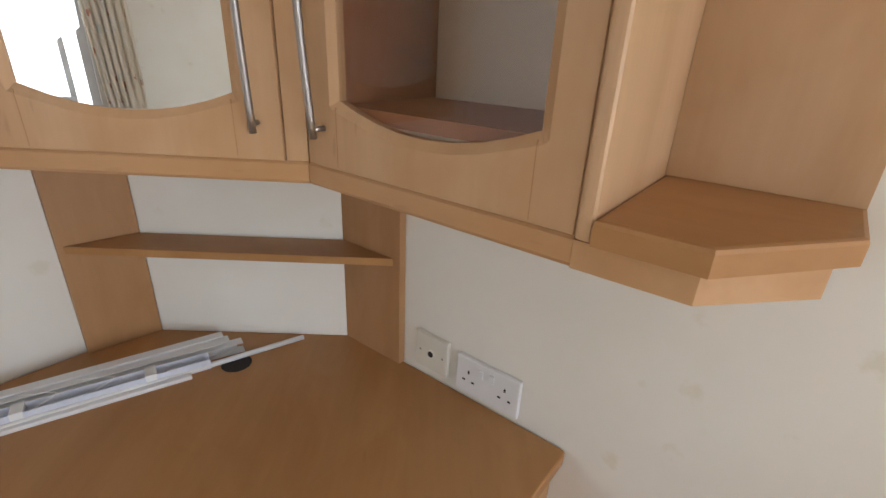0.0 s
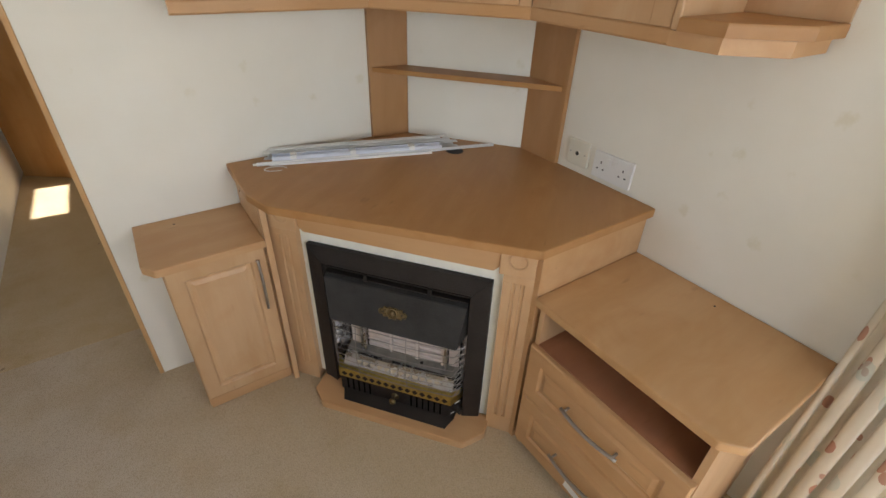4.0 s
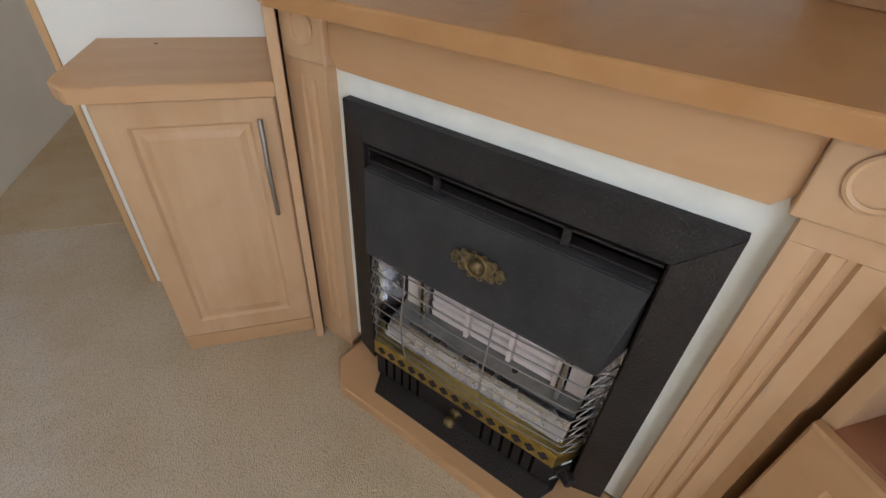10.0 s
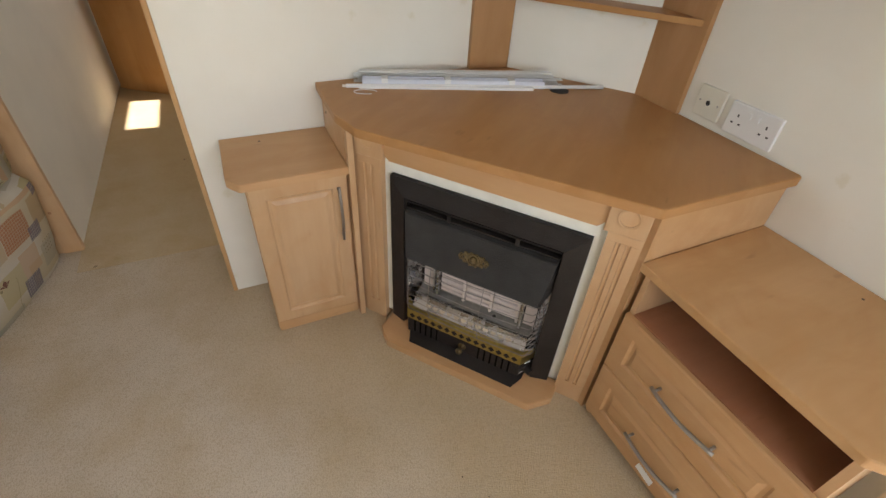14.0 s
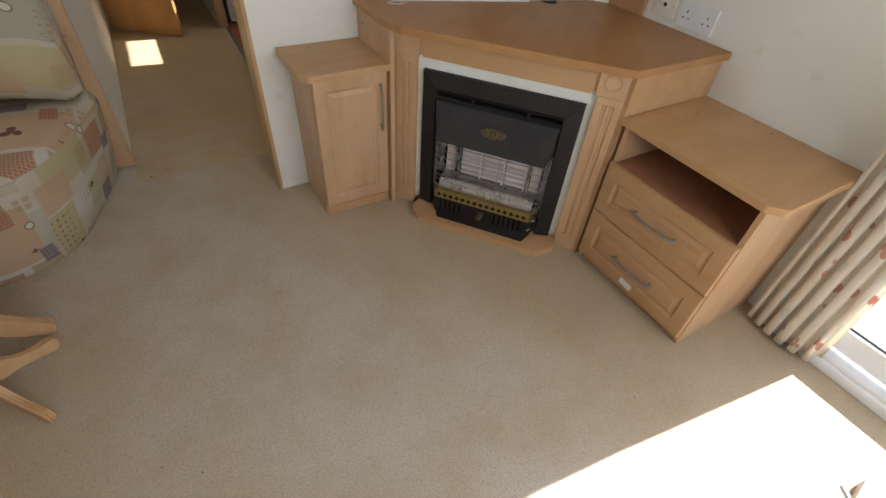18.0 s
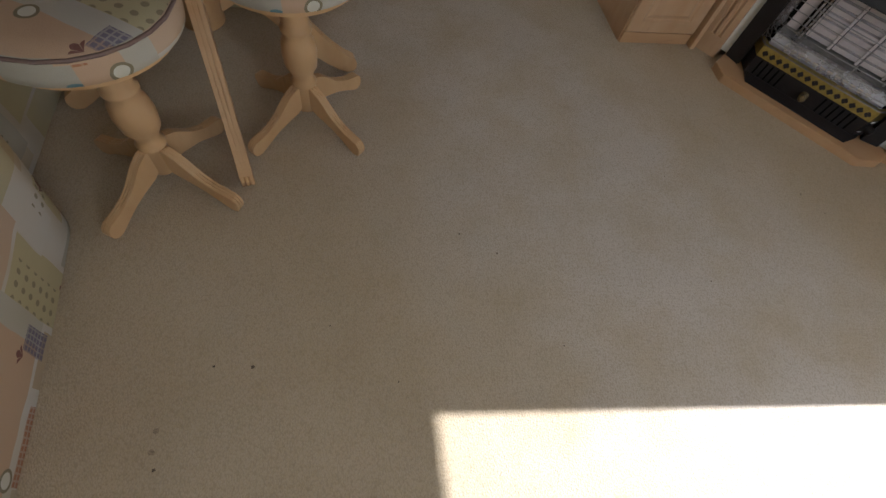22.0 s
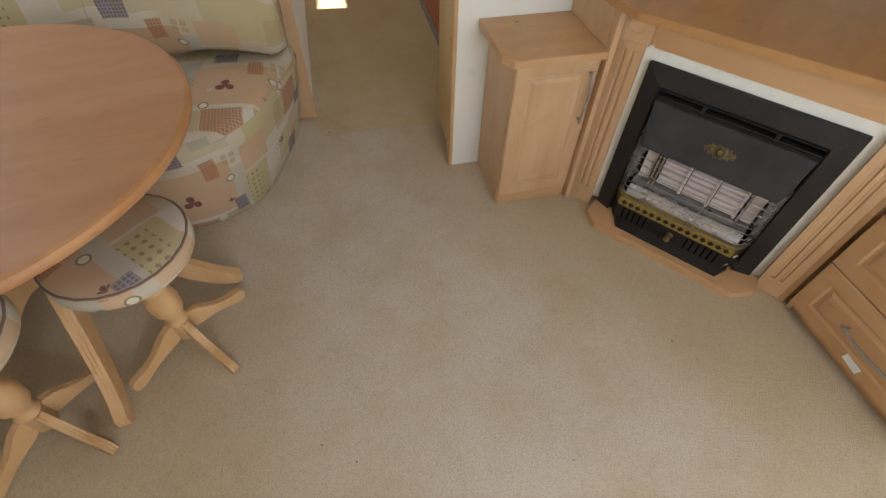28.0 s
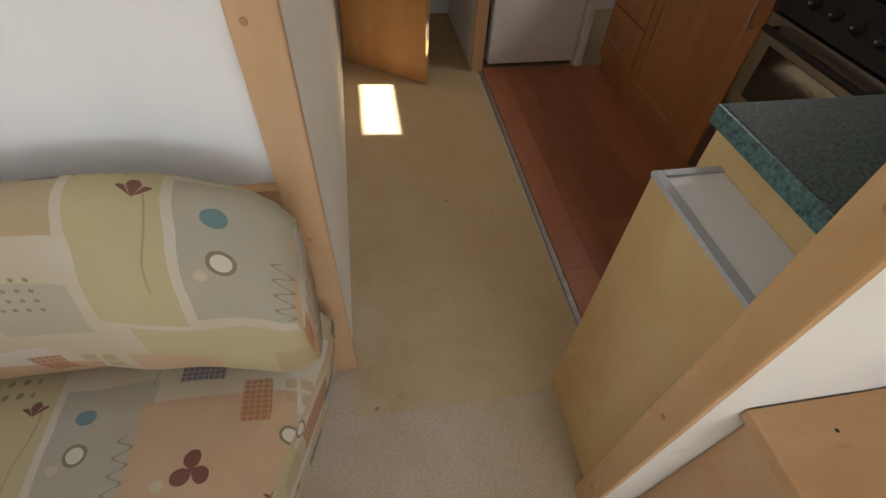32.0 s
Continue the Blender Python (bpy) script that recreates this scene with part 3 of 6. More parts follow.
corridor_trim = structure("trim_corridor", box(-2.023, -1.951, 0.474, 0.499, 0, CEIL, 0.004), M_BEECH, "wooden door lining post at the corridor")
kitchen_trim = structure("trim_kitchen", box(-1.238, -1.172, 2.235, 2.26, 0, CEIL, 0.004), M_BEECH, "wooden post at the kitchen edge")

# ---- small makers ----
def ring_loft(rings, closed=True):
    """Skin between rings of equal point count."""
    bm = bmesh.new()
    vs = [[bm.verts.new(p) for p in r] for r in rings]
    n = len(rings[0])
    for a, b in zip(vs, vs[1:]):
        for k in range(n if closed else n - 1):
            j = (k + 1) % n
            bm.faces.new((a[k], a[j], b[j], b[k]))
    if closed:
        bm.faces.new(vs[0][::-1]), bm.faces.new(vs[-1])
    return bm


def moulded_panel(w, h, t, margin=0.06, groove=0.006):
    """A wrapped door or drawer front: x 0..w, z 0..h, front at y=0, with a routed frame line round a raised field."""
    steps = ((0, 0.004), (0.004, 0), (margin, 0), (margin + 0.006, groove), (margin + 0.014, groove), (margin + 0.026, 0.001))
    rings = [[(0, t, 0), (w, t, 0), (w, t, h), (0, t, h)]]
    for i, y in steps:
        i2 = min(i, w / 2 - 0.002)
        rings.append([(i2, y, i2), (w - i2, y, i2), (w - i2, y, h - i2), (i2, y, h - i2)])
    return ring_loft(rings)


def bow_handle(length, depth=0.03, radius=0.005):
    """A bowed bar along x, in front of y=0, on two short posts."""
    pts = [(length * k / 14, -depth * (0.62 + 0.38 * math.sin(math.pi * k / 14)), 0) for k in range(15)]
    bm = tube(pts, radius, 10)
    for x in (0.012, length - 0.012):
        tube([(x, 0.001, 0), (x, -depth * 0.66, 0)], radius * 0.8, 8, bm)
    return bm


def arched_frame(w, h, t, side, top, low, sag):
    """A door frame with a glazed opening whose lower edge hangs in an arc. x 0..w, z 0..h, front at y=0. Returns frame and the opening's outline."""
    cx, cz, a = w / 2, (low + h - top) / 2, w / 2 - side
    corners = [math.atan2(z - cz, x - cx) for x, z in ((0, 0), (w, 0), (w, h), (0, h))]
    floor_at = lambda x: low - sag * (1 - ((x - cx) / a) ** 2)
    inner_c = [math.atan2(z - cz, x - cx) for x, z in ((cx - a, low), (cx + a, low), (cx + a, h - top), (cx - a, h - top))]
    angles = sorted([2 * math.pi * k / 48 - math.pi for k in range(48)] + corners + inner_c)

    def inside(x, z, g):
        return abs(x - cx) < a + g and floor_at(max(cx - a, min(cx + a, x))) - g < z < h - top + g

    def reach(ang, test):
        lo, hi = 0.0, 3.0
        for _ in range(40):
            m = (lo + hi) / 2
            lo, hi = (m, hi) if test(cx + m * math.cos(ang), cz + m * math.sin(ang)) else (lo, m)
        return cx + lo * math.cos(ang), cz + lo * math.sin(ang)

    outer = [reach(g, lambda x, z: 0 <= x <= w and 0 <= z <= h) for g in angles]
    lip = [reach(g, lambda x, z: inside(x, z, 0.012)) for g in angles]
    hole = [reach(g, lambda x, z: inside(x, z, 0.0)) for g in angles]
    at = lambda pts, y: [(x, y, z) for x, z in pts]
    shrink = [(cx + (x - cx) * 0.995, cz + (z - cz) * 0.996) for x, z in outer]
    bm = bmesh.new()
    loops = [at(outer, t), at(outer, 0.0025), at(shrink, 0), at(lip, 0), at(hole, 0.007), at(hole, t)]
    vs = [[bm.verts.new(p) for p in r] for r in loops]
    n = len(angles)
    for p, q in zip(vs, vs[1:] + vs[:1]):
        for k in range(n):
            j = (k + 1) % n
            bm.faces.new((p[k], p[j], q[j], q[k]))
    return bm, hole


def pane(outline, y0, y1):
    bm = bmesh.new()
    f = [bm.verts.new((x, y0, z)) for x, z in outline]
    g = [bm.verts.new((x, y1, z)) for x, z in outline]
    bm.faces.new(f), bm.faces.new(g[::-1])
    for k in range(len(f)):
        j = (k + 1) % len(f)
        bm.faces.new((f[k], f[j], g[j], g[k]))
    return bm


def outline_round(points, radius, seg=6):
    """A plan outline with its corners rounded; radius may be a list."""
    out, n = [], len(points)
    for k in range(n):
        r = radius[k] if isinstance(radius, (list, tuple)) else radius
        p, a, b = Vector(points[k]), Vector(points[k - 1]), Vector(points[(k + 1) % n])
        if r <= 0:
            out.append(tuple(p))
            continue
        u, v = (a - p).normalized(), (b - p).normalized()
        s, e = p + u * r, p + v * r
        for i in range(seg + 1):
            q = i / seg
            out.append(tuple((1 - q) ** 2 * s + 2 * q * (1 - q) * p + q * q * e))
    return out


# ---- fireplace corner ----
FIRE = pose(-0.6815, -0.5985, 0, 0, 0, -51.67)


def fireplace():
    t = thing("fireplace_surround", "beech-effect corner fireplace surround with fluted pilasters and cream back panel", "fireplace")
    t.matrix_world = FIRE
    ring_at = lambda x, z0, z1, y: [(-x, y, z0), (x, y, z0), (x, y, z1), (-x, y, z1)]
    panel = bmesh.new()
    rows = [[panel.verts.new(p) for p in q] for q in (ring_at(0.335, 0.03, 0.672, 0.03), ring_at(0.335, 0.03, 0.672, 0.012), ring_at(0.243, 0.0305, 0.569, 0.012), ring_at(0.243, 0.0305, 0.569, 0.03))]
    for a, b in zip(rows, rows[1:] + rows[:1]):
        for k in range(4):
            panel.faces.new((a[k], a[(k + 1) % 4], b[(k + 1) % 4], b[k]))
    part("back_panel", panel, M_STONE, t, "cream back panel")
    for s in (-1, 1):
        lo, hi = sorted((s * 0.327, s * 0.412))
        # fluted shaft: grooves cut as a zigzag front
        xs = [lo]
        ys = [-0.012]
        mid = (lo + hi) / 2
        for g in (-0.0125, 0.0125):
            for dx, y in ((-0.0065, -0.012), (-0.0035, -0.0065), (0.0035, -0.0065), (0.0065, -0.012)):
                xs.append(mid + g + dx), ys.append(y)
        xs.append(hi), ys.append(-0.012)
        face = list(zip(xs, ys))
        plan = face + [(hi, 0.05), (lo, 0.05)]
        part("pilaster_shaft", prism(plan, 0.075, 0.6395), M_BEECH, t)
        part("pilaster_head", box(lo, hi, -0.012, 0.05, 0.64, 0.6655), M_BEECH, t)
        part("pilaster_base", box(lo, hi, -0.012, 0.05, 0.0, 0.0745, 0.0015), M_BEECH, t)
        block = part("corner_block", box(lo - 0.013 * (s > 0), hi + 0.013 * (s < 0), -0.022, 0.05, 0.668, 0.7545, 0.004, 3), M_BEECH, t)
        ring = turned([(0.026, -0.0005), (0.028, 0.0025), (0.025, 0.0035), (0.0215, 0.002), (0.0215, -0.0005)], 36)
        moved(ring, pose(mid - 0.006 * s, -0.0222, 0.719, 90))
        part("roundel", ring, M_BEECH, block)
        edge = box(hi + 0.0005 if s > 0 else lo - 0.019, hi + 0.019 if s > 0 else lo - 0.0005, -0.008, 0.0, 0.0, 0.754)
        part("edge_strip", edge, M_BEECH, t)
    # frieze with clipped lower corners
    pts = [(-0.3135, 0.685), (-0.298, 0.668), (0.298, 0.668), (0.3135, 0.685), (0.3135, 0.7545), (-0.3135, 0.7545)]
    part("frieze", pane(pts, -0.012, 0.05), M_BEECH_X, t)
    inv = FIRE.inverted()
    w = lambda pts: [tuple((inv @ Vector((x, y, 0))).xy) for x, y in pts]
    top = w(outline_round([(-0.992, -0.002), (-0.996, -0.262), (-0.968, -0.372), (-0.457, -0.960), (-0.002, -0.967), (-0.002, -0.002)], [0, 0.01, 0.01, 0.01, 0.01, 0], 3))
    slab = part("mantel_top", prism(top, 0.755, 0.78, 0.005, 3, True), M_BEECH_H, t)
    hole = moved(turned([(0.027, 0.7795), (0.032, 0.7806), (0.031, 0.7815), (0.026, 0.7808)], 30), inv @ pose(-0.256, -0.292, 0))
    part("cable_hole_cover", hole, M_DARK, slab, "dark round cable hole")
    part("side_panel", prism(w([(-0.435, -0.947), (-0.435, -0.927), (-0.002, -0.927), (-0.002, -0.947)]), 0.0, 0.7545), M_BEECH_X, t)
    part("filler_strip", prism(w([(-0.9765, -0.302), (-0.958, -0.302), (-0.958, -0.2685), (-0.9765, -0.2685)]), 0.0, 0.7545, 0.002), M_BEECH, t)
    part("side_panel", prism(w([(-0.977, -0.268), (-0.961, -0.268), (-0.961, -0.002), (-0.977, -0.002)]), 0.0, 0.7545), M_BEECH, t)
    hearth = outline_round([(-0.303, 0.0105), (-0.303, -0.078), (-0.25, -0.125), (0.274, -0.125), (0.335, -0.062), (0.335, 0.0105)], 0.006, 2)
    part("hearth_board", prism(hearth, 0.0, 0.03, 0.004, 2, True), M_BEECH_X, t)
    screw = moved(turned([(0.004, 0), (0.004, 0.0012)], 10), inv @ pose(-1.0065 + 0.0275, -0.06, 0.70, 0, -90, 0))
    part("screw_cap", screw, M_DARK, t)


def quatrefoil(x, z, r, y):
    """A pierced four-lobed hole shown as a dark sunk plate, or its pale reflection."""
    pts = []
    for k in range(4):
        c = math.pi / 2 * k
        for a in range(-5, 6):
            g = c + a / 5 * 1.9
            pts.append((x + r * 0.55 * math.cos(c) + r * 0.45 * math.cos(g), z + r * 0.55 * math.sin(c) + r * 0.45 * math.sin(g)))
    return pane(pts, y, y + 0.0006)


def gas_fire():
    t = thing("gas_fire", "black enamel gas fire with wire guard, ceramic radiants and brass trim", "heater")
    t.matrix_world = FIRE
    # mitred outer frame, four members
    o, i, zb, zt, zi = 0.299, 0.242, 0.031, 0.622, 0.568
    for name, q in (("frame_top", [(-o, zt), (o, zt), (i, zi), (-i, zi)]), ("frame_side", [(-o, zb), (-o, zt - 0.0015), (-i, zi - 0.0015), (-i, zb)]), ("frame_side", [(o, zb), (i, zb), (i, zi - 0.0015), (o, zt - 0.0015)])):
        bm = bmesh.new()
        cxq = sum(p[0] for p in q) / 4
        f = [bm.verts.new((x, -0.022 if abs(x) < 0.25 and abs(z - zt) > 0.02 else -0.006, z)) for x, z in q]
        b = [bm.verts.new((x, 0.0115, z)) for x, z in q]
        bm.faces.new(f), bm.faces.new(b[::-1])
        for k in range(4):
            j = (k + 1) % 4
            bm.faces.new((f[k], f[j], b[j], b[k]))
        part(name, bm, M_BLACK, t)
    # firebox shell behind the guard
    part("firebox_back", box(-0.241, 0.241, 0.085, 0.089, 0.031, 0.567), M_BLACK, t)
    for s in (-1, 1):
        part("firebox_side", box(s * 0.2385, s * 0.2425, -0.012, 0.084, 0.031, 0.567), M_BLACK, t)
    part("firebox_top", box(-0.237, 0.237, 0.0, 0.084, 0.5635, 0.567), M_BLACK, t)
    # louvre slot above the hood
    for z in (0.534, 0.556):
        part("louvre", box(-0.236, 0.236, -0.017, 0.004, z, z + 0.004, 0.001), M_BLACK, t)
    for x in (-0.1, 0.11):
        part("louvre_clip", box(x, x + 0.012, -0.022, -0.0172, 0.534, 0.561, 0.001), M_BLACK, t)
    # sloping hood
    hx, prof = 0.236, [(-0.016, 0.53), (-0.030, 0.526), (-0.057, 0.378), (-0.053, 0.371), (-0.002, 0.395), (-0.002, 0.53)]
    hood = bmesh.new()
    ends = []
    for x, k in ((-hx, 0), (-hx + 0.0, 1), (hx, 0)):
        if k == 1:
            continue
        ends.append([hood.verts.new((x * (0.915 if z < 0.39 else 1.0), y, z)) for y, z in prof])
    hood.faces.new(ends[0][::-1]), hood.faces.new(ends[1])
    for k in range(len(prof)):
        j = (k + 1) % len(prof)
        hood.faces.new((ends[0][k], ends[0][j], ends[1][j], ends[1][k]))
    bmesh.ops.recalc_face_normals(hood, faces=hood.faces[:])
    bmesh.ops.bevel(hood, geom=hood.edges[:], offset=0.002, segments=2, affect="EDGES")
    hood_ob = part("hood", hood, M_HOOD, t, "textured black metal hood")
    # brass rosette on the hood
    at = pose(0.006, -0.0455, 0.456, -11)
    lobes = [(0.044 * math.cos(a) * (1 + 0.10 * math.cos(6 * a)), 0.021 * math.sin(a) * (1 - 0.22 * math.cos(2 * a) ** 2) + 0.002 * math.sin(9 * a)) for a in [2 * math.pi * k / 60 for k in range(60)]]
    emblem = part("brass_emblem", moved(pane(lobes, -0.002, 0.001), at), M_BRASS_OLD, t, "ornate aged brass rosette")
    part("ring", moved(moved(ring_bar(0.017, 0.0028), pose(0, -0.003, 0, 90)), at), M_BRASS_OLD, emblem, smooth=True)
    part("boss", moved(moved(bmesh_ball(0.0115), pose(0, -0.004, 0) @ Matrix.Diagonal((1, 0.75, 1, 1))), at), M_BRASS_OLD, emblem, smooth=True)
    for sx in (-1, 1):
        for px, pz, rr in ((0.026, 0.0105, 0.0045), (0.026, -0.0105, 0.0045), (0.039, 0.006, 0.0045), (0.040, -0.006, 0.004), (0.009, 0.0175, 0.0036), (0.009, -0.0175, 0.0036)):
            part("scroll", moved(moved(ring_bar(rr, 0.0014), pose(sx * px, -0.0025, pz, 90)), at), M_BRASS_OLD, emblem, smooth=True)
        part("pin_hole", moved(moved(turned([(0.0028, 0), (0.0028, 0.0006)], 12), pose(sx * 0.031, -0.0022, 0, 90)), at), M_DARK, emblem)
    # radiants: three ceramic panels of slanting fins
    bounds = (-0.133, -0.038, 0.060, 0.154)
    for a, b in zip(bounds, bounds[1:]):
        # backs near black: the shade in the gaps between fins is in their colour
        r = part("radiant_back", box(a + 0.001, b - 0.001, 0.058, 0.062, 0.19, 0.47), M_CERAMIC_BACK, t, "radiant back, coloured dark for the shade between fins")
        part("radiant_bar", box(b - 0.011, b - 0.001, 0.034, 0.0575, 0.19, 0.47, 0.002), M_CERAMIC, r, "white ceramic bar")
        for j in range(12):
            part("radiant_fin", moved(box(a + 0.002, b - 0.0115, -0.008, 0.004, 0, 0.0185, 0.001, 1), pose(0, 0.05, 0.195 + j * 0.0226, 14)), M_CERAMIC, r)
    for x in (-0.150, -0.138):
        part("radiant_post", box(x - 0.004, x + 0.003, 0.022, 0.056, 0.172, 0.47, 0.0015), M_CHROME, t)
    part("radiant_plate", box(-0.2, -0.162, 0.046, 0.05, 0.172, 0.47, 0.001), M_CERAMIC, t, "pale ceramic side plate")
    part("radiant_post", box(0.158, 0.165, 0.022, 0.056, 0.172, 0.47, 0.0015), M_CHROME, t)
    part("radiant_plate", box(0.168, 0.205, 0.046, 0.05, 0.172, 0.47, 0.001), M_CERAMIC, t, "pale ceramic side plate")
    for s in (-1, 1):
        plan = [(s * 0.236, -0.005), (s * 0.207, 0.055), (s * 0.209, 0.056), (s * 0.2375, -0.005)]
        part("side_reflector", prism(plan, 0.15, 0.40), M_CHROME, t, "polished side reflector")
    # trough: a shelf, a rounded lip and a sloping tray
    rear = [(0.057, 0.193), (0.012, 0.179), (0.012, 0.176), (0.057, 0.190)]
    part("rear_shelf", ring_loft([[(x, y, z) for y, z in rear] for x in (-0.205, 0.205)]), M_STRIP, t, "dull steel shelf under the radiants")
    pr = [(0.0115, 0.1765), (0.006, 0.180), (-0.002, 0.177), (-0.008, 0.165), (-0.020, 0.150), (-0.029, 0.143), (-0.029, 0.140), (-0.018, 0.146), (0.0115, 0.172)]
    part("reflector_tray", ring_loft([[(x, y, z) for y, z in pr] for x in (-0.205, 0.205)]), M_CHROME, t, "polished steel reflector tray")
    part("tray_hole", moved(turned([(0.006, 0), (0.006, 0.0012)], 16), pose(0.075, 0.03, 0.1842, 18)), M_DARK, t)
    # brass trim with pierced quatrefoils, returned at both ends
    trim = prism([(-0.239, 0.0), (-0.209, -0.054), (0.209, -0.054), (0.239, 0.0), (0.235, 0.0), (0.207, -0.050), (-0.207, -0.050), (-0.235, 0.0)], 0.107, 0.143)
    trim_ob = part("brass_trim", trim, M_BRASS, t, "pierced brass trim strip")
    part("trim_ledge", prism([(-0.236, 0.0), (-0.208, -0.053), (0.208, -0.053), (0.236, 0.0), (0.225, 0.0), (0.199, -0.0295), (-0.199, -0.0295), (-0.225, 0.0)], 0.1432, 0.146), M_BRASS, trim_ob, "flat brass ledge")
    for k in range(15):
        part("quatrefoil_hole", quatrefoil(-0.188 + k * 0.0268, 0.125, 0.0102, -0.0552), M_DARK, trim_ob)
    # reflection of the pierced trim in the tray, put in as pale plates
    for k in range(12):
        part("tray_reflection", moved(quatrefoil(0, 0, 0.0098, 0), pose(-0.148 + k * 0.0268, -0.0155, 0.157, -51)), M_TRAY_REFLECTION, t)
    # lower casing with slots, knob and tap
    case = part("lower_casing", prism([(-0.238, -0.001), (-0.207, -0.050), (0.207, -0.050), (0.238, -0.001)], 0.036, 0.1065, 0.0015), M_BLACK, t)
    for x in [-0.182 + 0.0215 * k for k in range(5)] + [0.062 + 0.0215 * k for k in range(6)]:
        part("vent_slot", box(x, x + 0.0055, -0.0512, -0.0502, 0.046, 0.1), M_SLOT, case)
    foot = lambda y, z, k: [(-0.225, -0.001, z), (-0.178 * k, y, z), (0.203 * k, y, z), (0.225, -0.001, z)]
    part("ash_tray", ring_loft([foot(-0.092, 0.0305, 1.0), foot(-0.092, 0.0335, 1.0), foot(-0.054, 0.0445, 1.1)]), M_BLACK, t)
    knob = moved(turned([(0.0145, 0), (0.0145, 0.002), (0.006, 0.004), (0.005, 0.014), (0.011, 0.019), (0.0125, 0.025), (0.009, 0.031), (0.003, 0.033)], 24), pose(0.004, -0.0505, 0.072, 90))
    part("brass_knob", knob, M_BRASS_OLD, case, "round brass knob", smooth=True)
    tap = moved(turned([(0.017, 0), (0.017, 0.004), (0.013, 0.006), (0.012, 0.026), (0.010, 0.029)], 20), pose(0.222, -0.028, 0.078, 90, 0, 57.5))
    part("control_tap", tap, M_BLACK, case)
    part("tap_label", moved(box(-0.011, 0.011, -0.001, 0, -0.003, 0.003), pose(0.2245, -0.0245, 0.1, 0, 0, 57.5)), M_PLASTIC, case, "small white control marking")
    part("tap_label", moved(box(-0.008, 0.008, -0.001, 0, -0.002, 0.002), pose(0.2145, -0.0405, 0.06, 0, 0, 57.5)), M_PLASTIC, case)
    # wire guard
    def ring(z, out):
        return [(-0.238, 0.0, z), (-0.228, -0.026, z), (-0.208, -0.046 - out, z), (-0.1, -0.053 - out, z), (0, -0.056 - out, z), (0.1, -0.053 - out, z), (0.208, -0.046 - out, z), (0.228, -0.026, z), (0.238, 0.0, z)]
    for k in range(9):
        part("guard_wire", tube(ring(0.146 + k * 0.027, 0.012 * math.sin(math.pi * k / 8)), 0.0015, 6), M_STEEL, t)
    for x in (-0.125, 0.052):
        part("guard_upright", tube([(x, -0.053, 0.144), (x, -0.066, 0.22), (x, -0.067, 0.27), (x, -0.056, 0.37)], 0.0015, 6), M_STEEL, t)
    for s in (-1, 1):
        for k in range(8):
            for d in (0, 1):
                a, b = (s * 0.237, -0.002), (s * 0.213, -0.043)
                (p, q), (u, v) = (a, b) if d else (b, a)
                part("guard_lattice", tube([(p, q, 0.146 + k * 0.027), (u, v, 0.146 + (k + 1) * 0.027)], 0.0012, 5), M_STEEL, t)
    for x, z in ((-0.19, 0.6), (-0.12, 0.585), (-0.115, 0.572), (-0.05, 0.595)):
        part("chip", moved(box(-0.002, 0.002, -0.0004, 0, -0.0025, 0.0025), pose(x, -0.0085 - (0.61 - z) * 0.27, z, -16, 0, 0)), M_PLASTIC, t, "pale chip in the enamel")


def bmesh_ball(r):
    bm = bmesh.new()
    bmesh.ops.create_uvsphere(bm, u_segments=12, v_segments=8, radius=r)
    return bm


def ring_bar(r, t):
    bm = bmesh.new()
    rings = []
    for k in range(24):
        a = 2 * math.pi * k / 24
        rings.append([bm.verts.new(((r + t * math.cos(b)) * math.cos(a), (r + t * math.cos(b)) * math.sin(a), t * math.sin(b))) for b in (0, 1.05, 2.1, 3.14, 4.19, 5.24)])
    for k in range(24):
        p, q = rings[k], rings[(k + 1) % 24]
        for j in range(6):
            bm.faces.new((p[j], p[(j + 1) % 6], q[(j + 1) % 6], q[j]))
    return bm


fireplace()
gas_fire()


def left_cabinet():
    t = thing("small_cabinet", "small beech-effect cupboard with moulded door beside the fireplace", "cabinet", (-1.27, -0.28, 0))
    w = 0.293
    part("body", box(0, w, 0.016, 0.278, 0.0, 0.604), M_BEECH, t)
    part("plinth", box(0.004, w - 0.004, 0.006, 0.0155, 0.0, 0.042), M_BEECH_X, t)
    door = part("door", moved(moulded_panel(w - 0.006, 0.553, 0.0155, 0.045), pose(0.003, -0.001, 0.047)), M_BEECH, t)
    part("handle", moved(bow_handle(0.195, 0.028, 0.0046), pose(w - 0.033, -0.0012, 0.565, 0, 90, 0)), M_STEEL, door, "bowed steel handle", smooth=True)
    top = outline_round([(-0.042, 0.278), (-0.043, 0.02), (-0.012, -0.024), (w, -0.02), (w, 0.278)], [0, 0.008, 0.008, 0, 0], 3)
    lid = part("top", prism(top, 0.605, 0.63, 0.005, 3, True), M_BEECH_X, t)
    part("screw_hole", moved(turned([(0.0035, 0.63), (0.0035, 0.6306)], 10), pose(0.074, 0.228, 0)), M_DARK, lid)


left_cabinet()


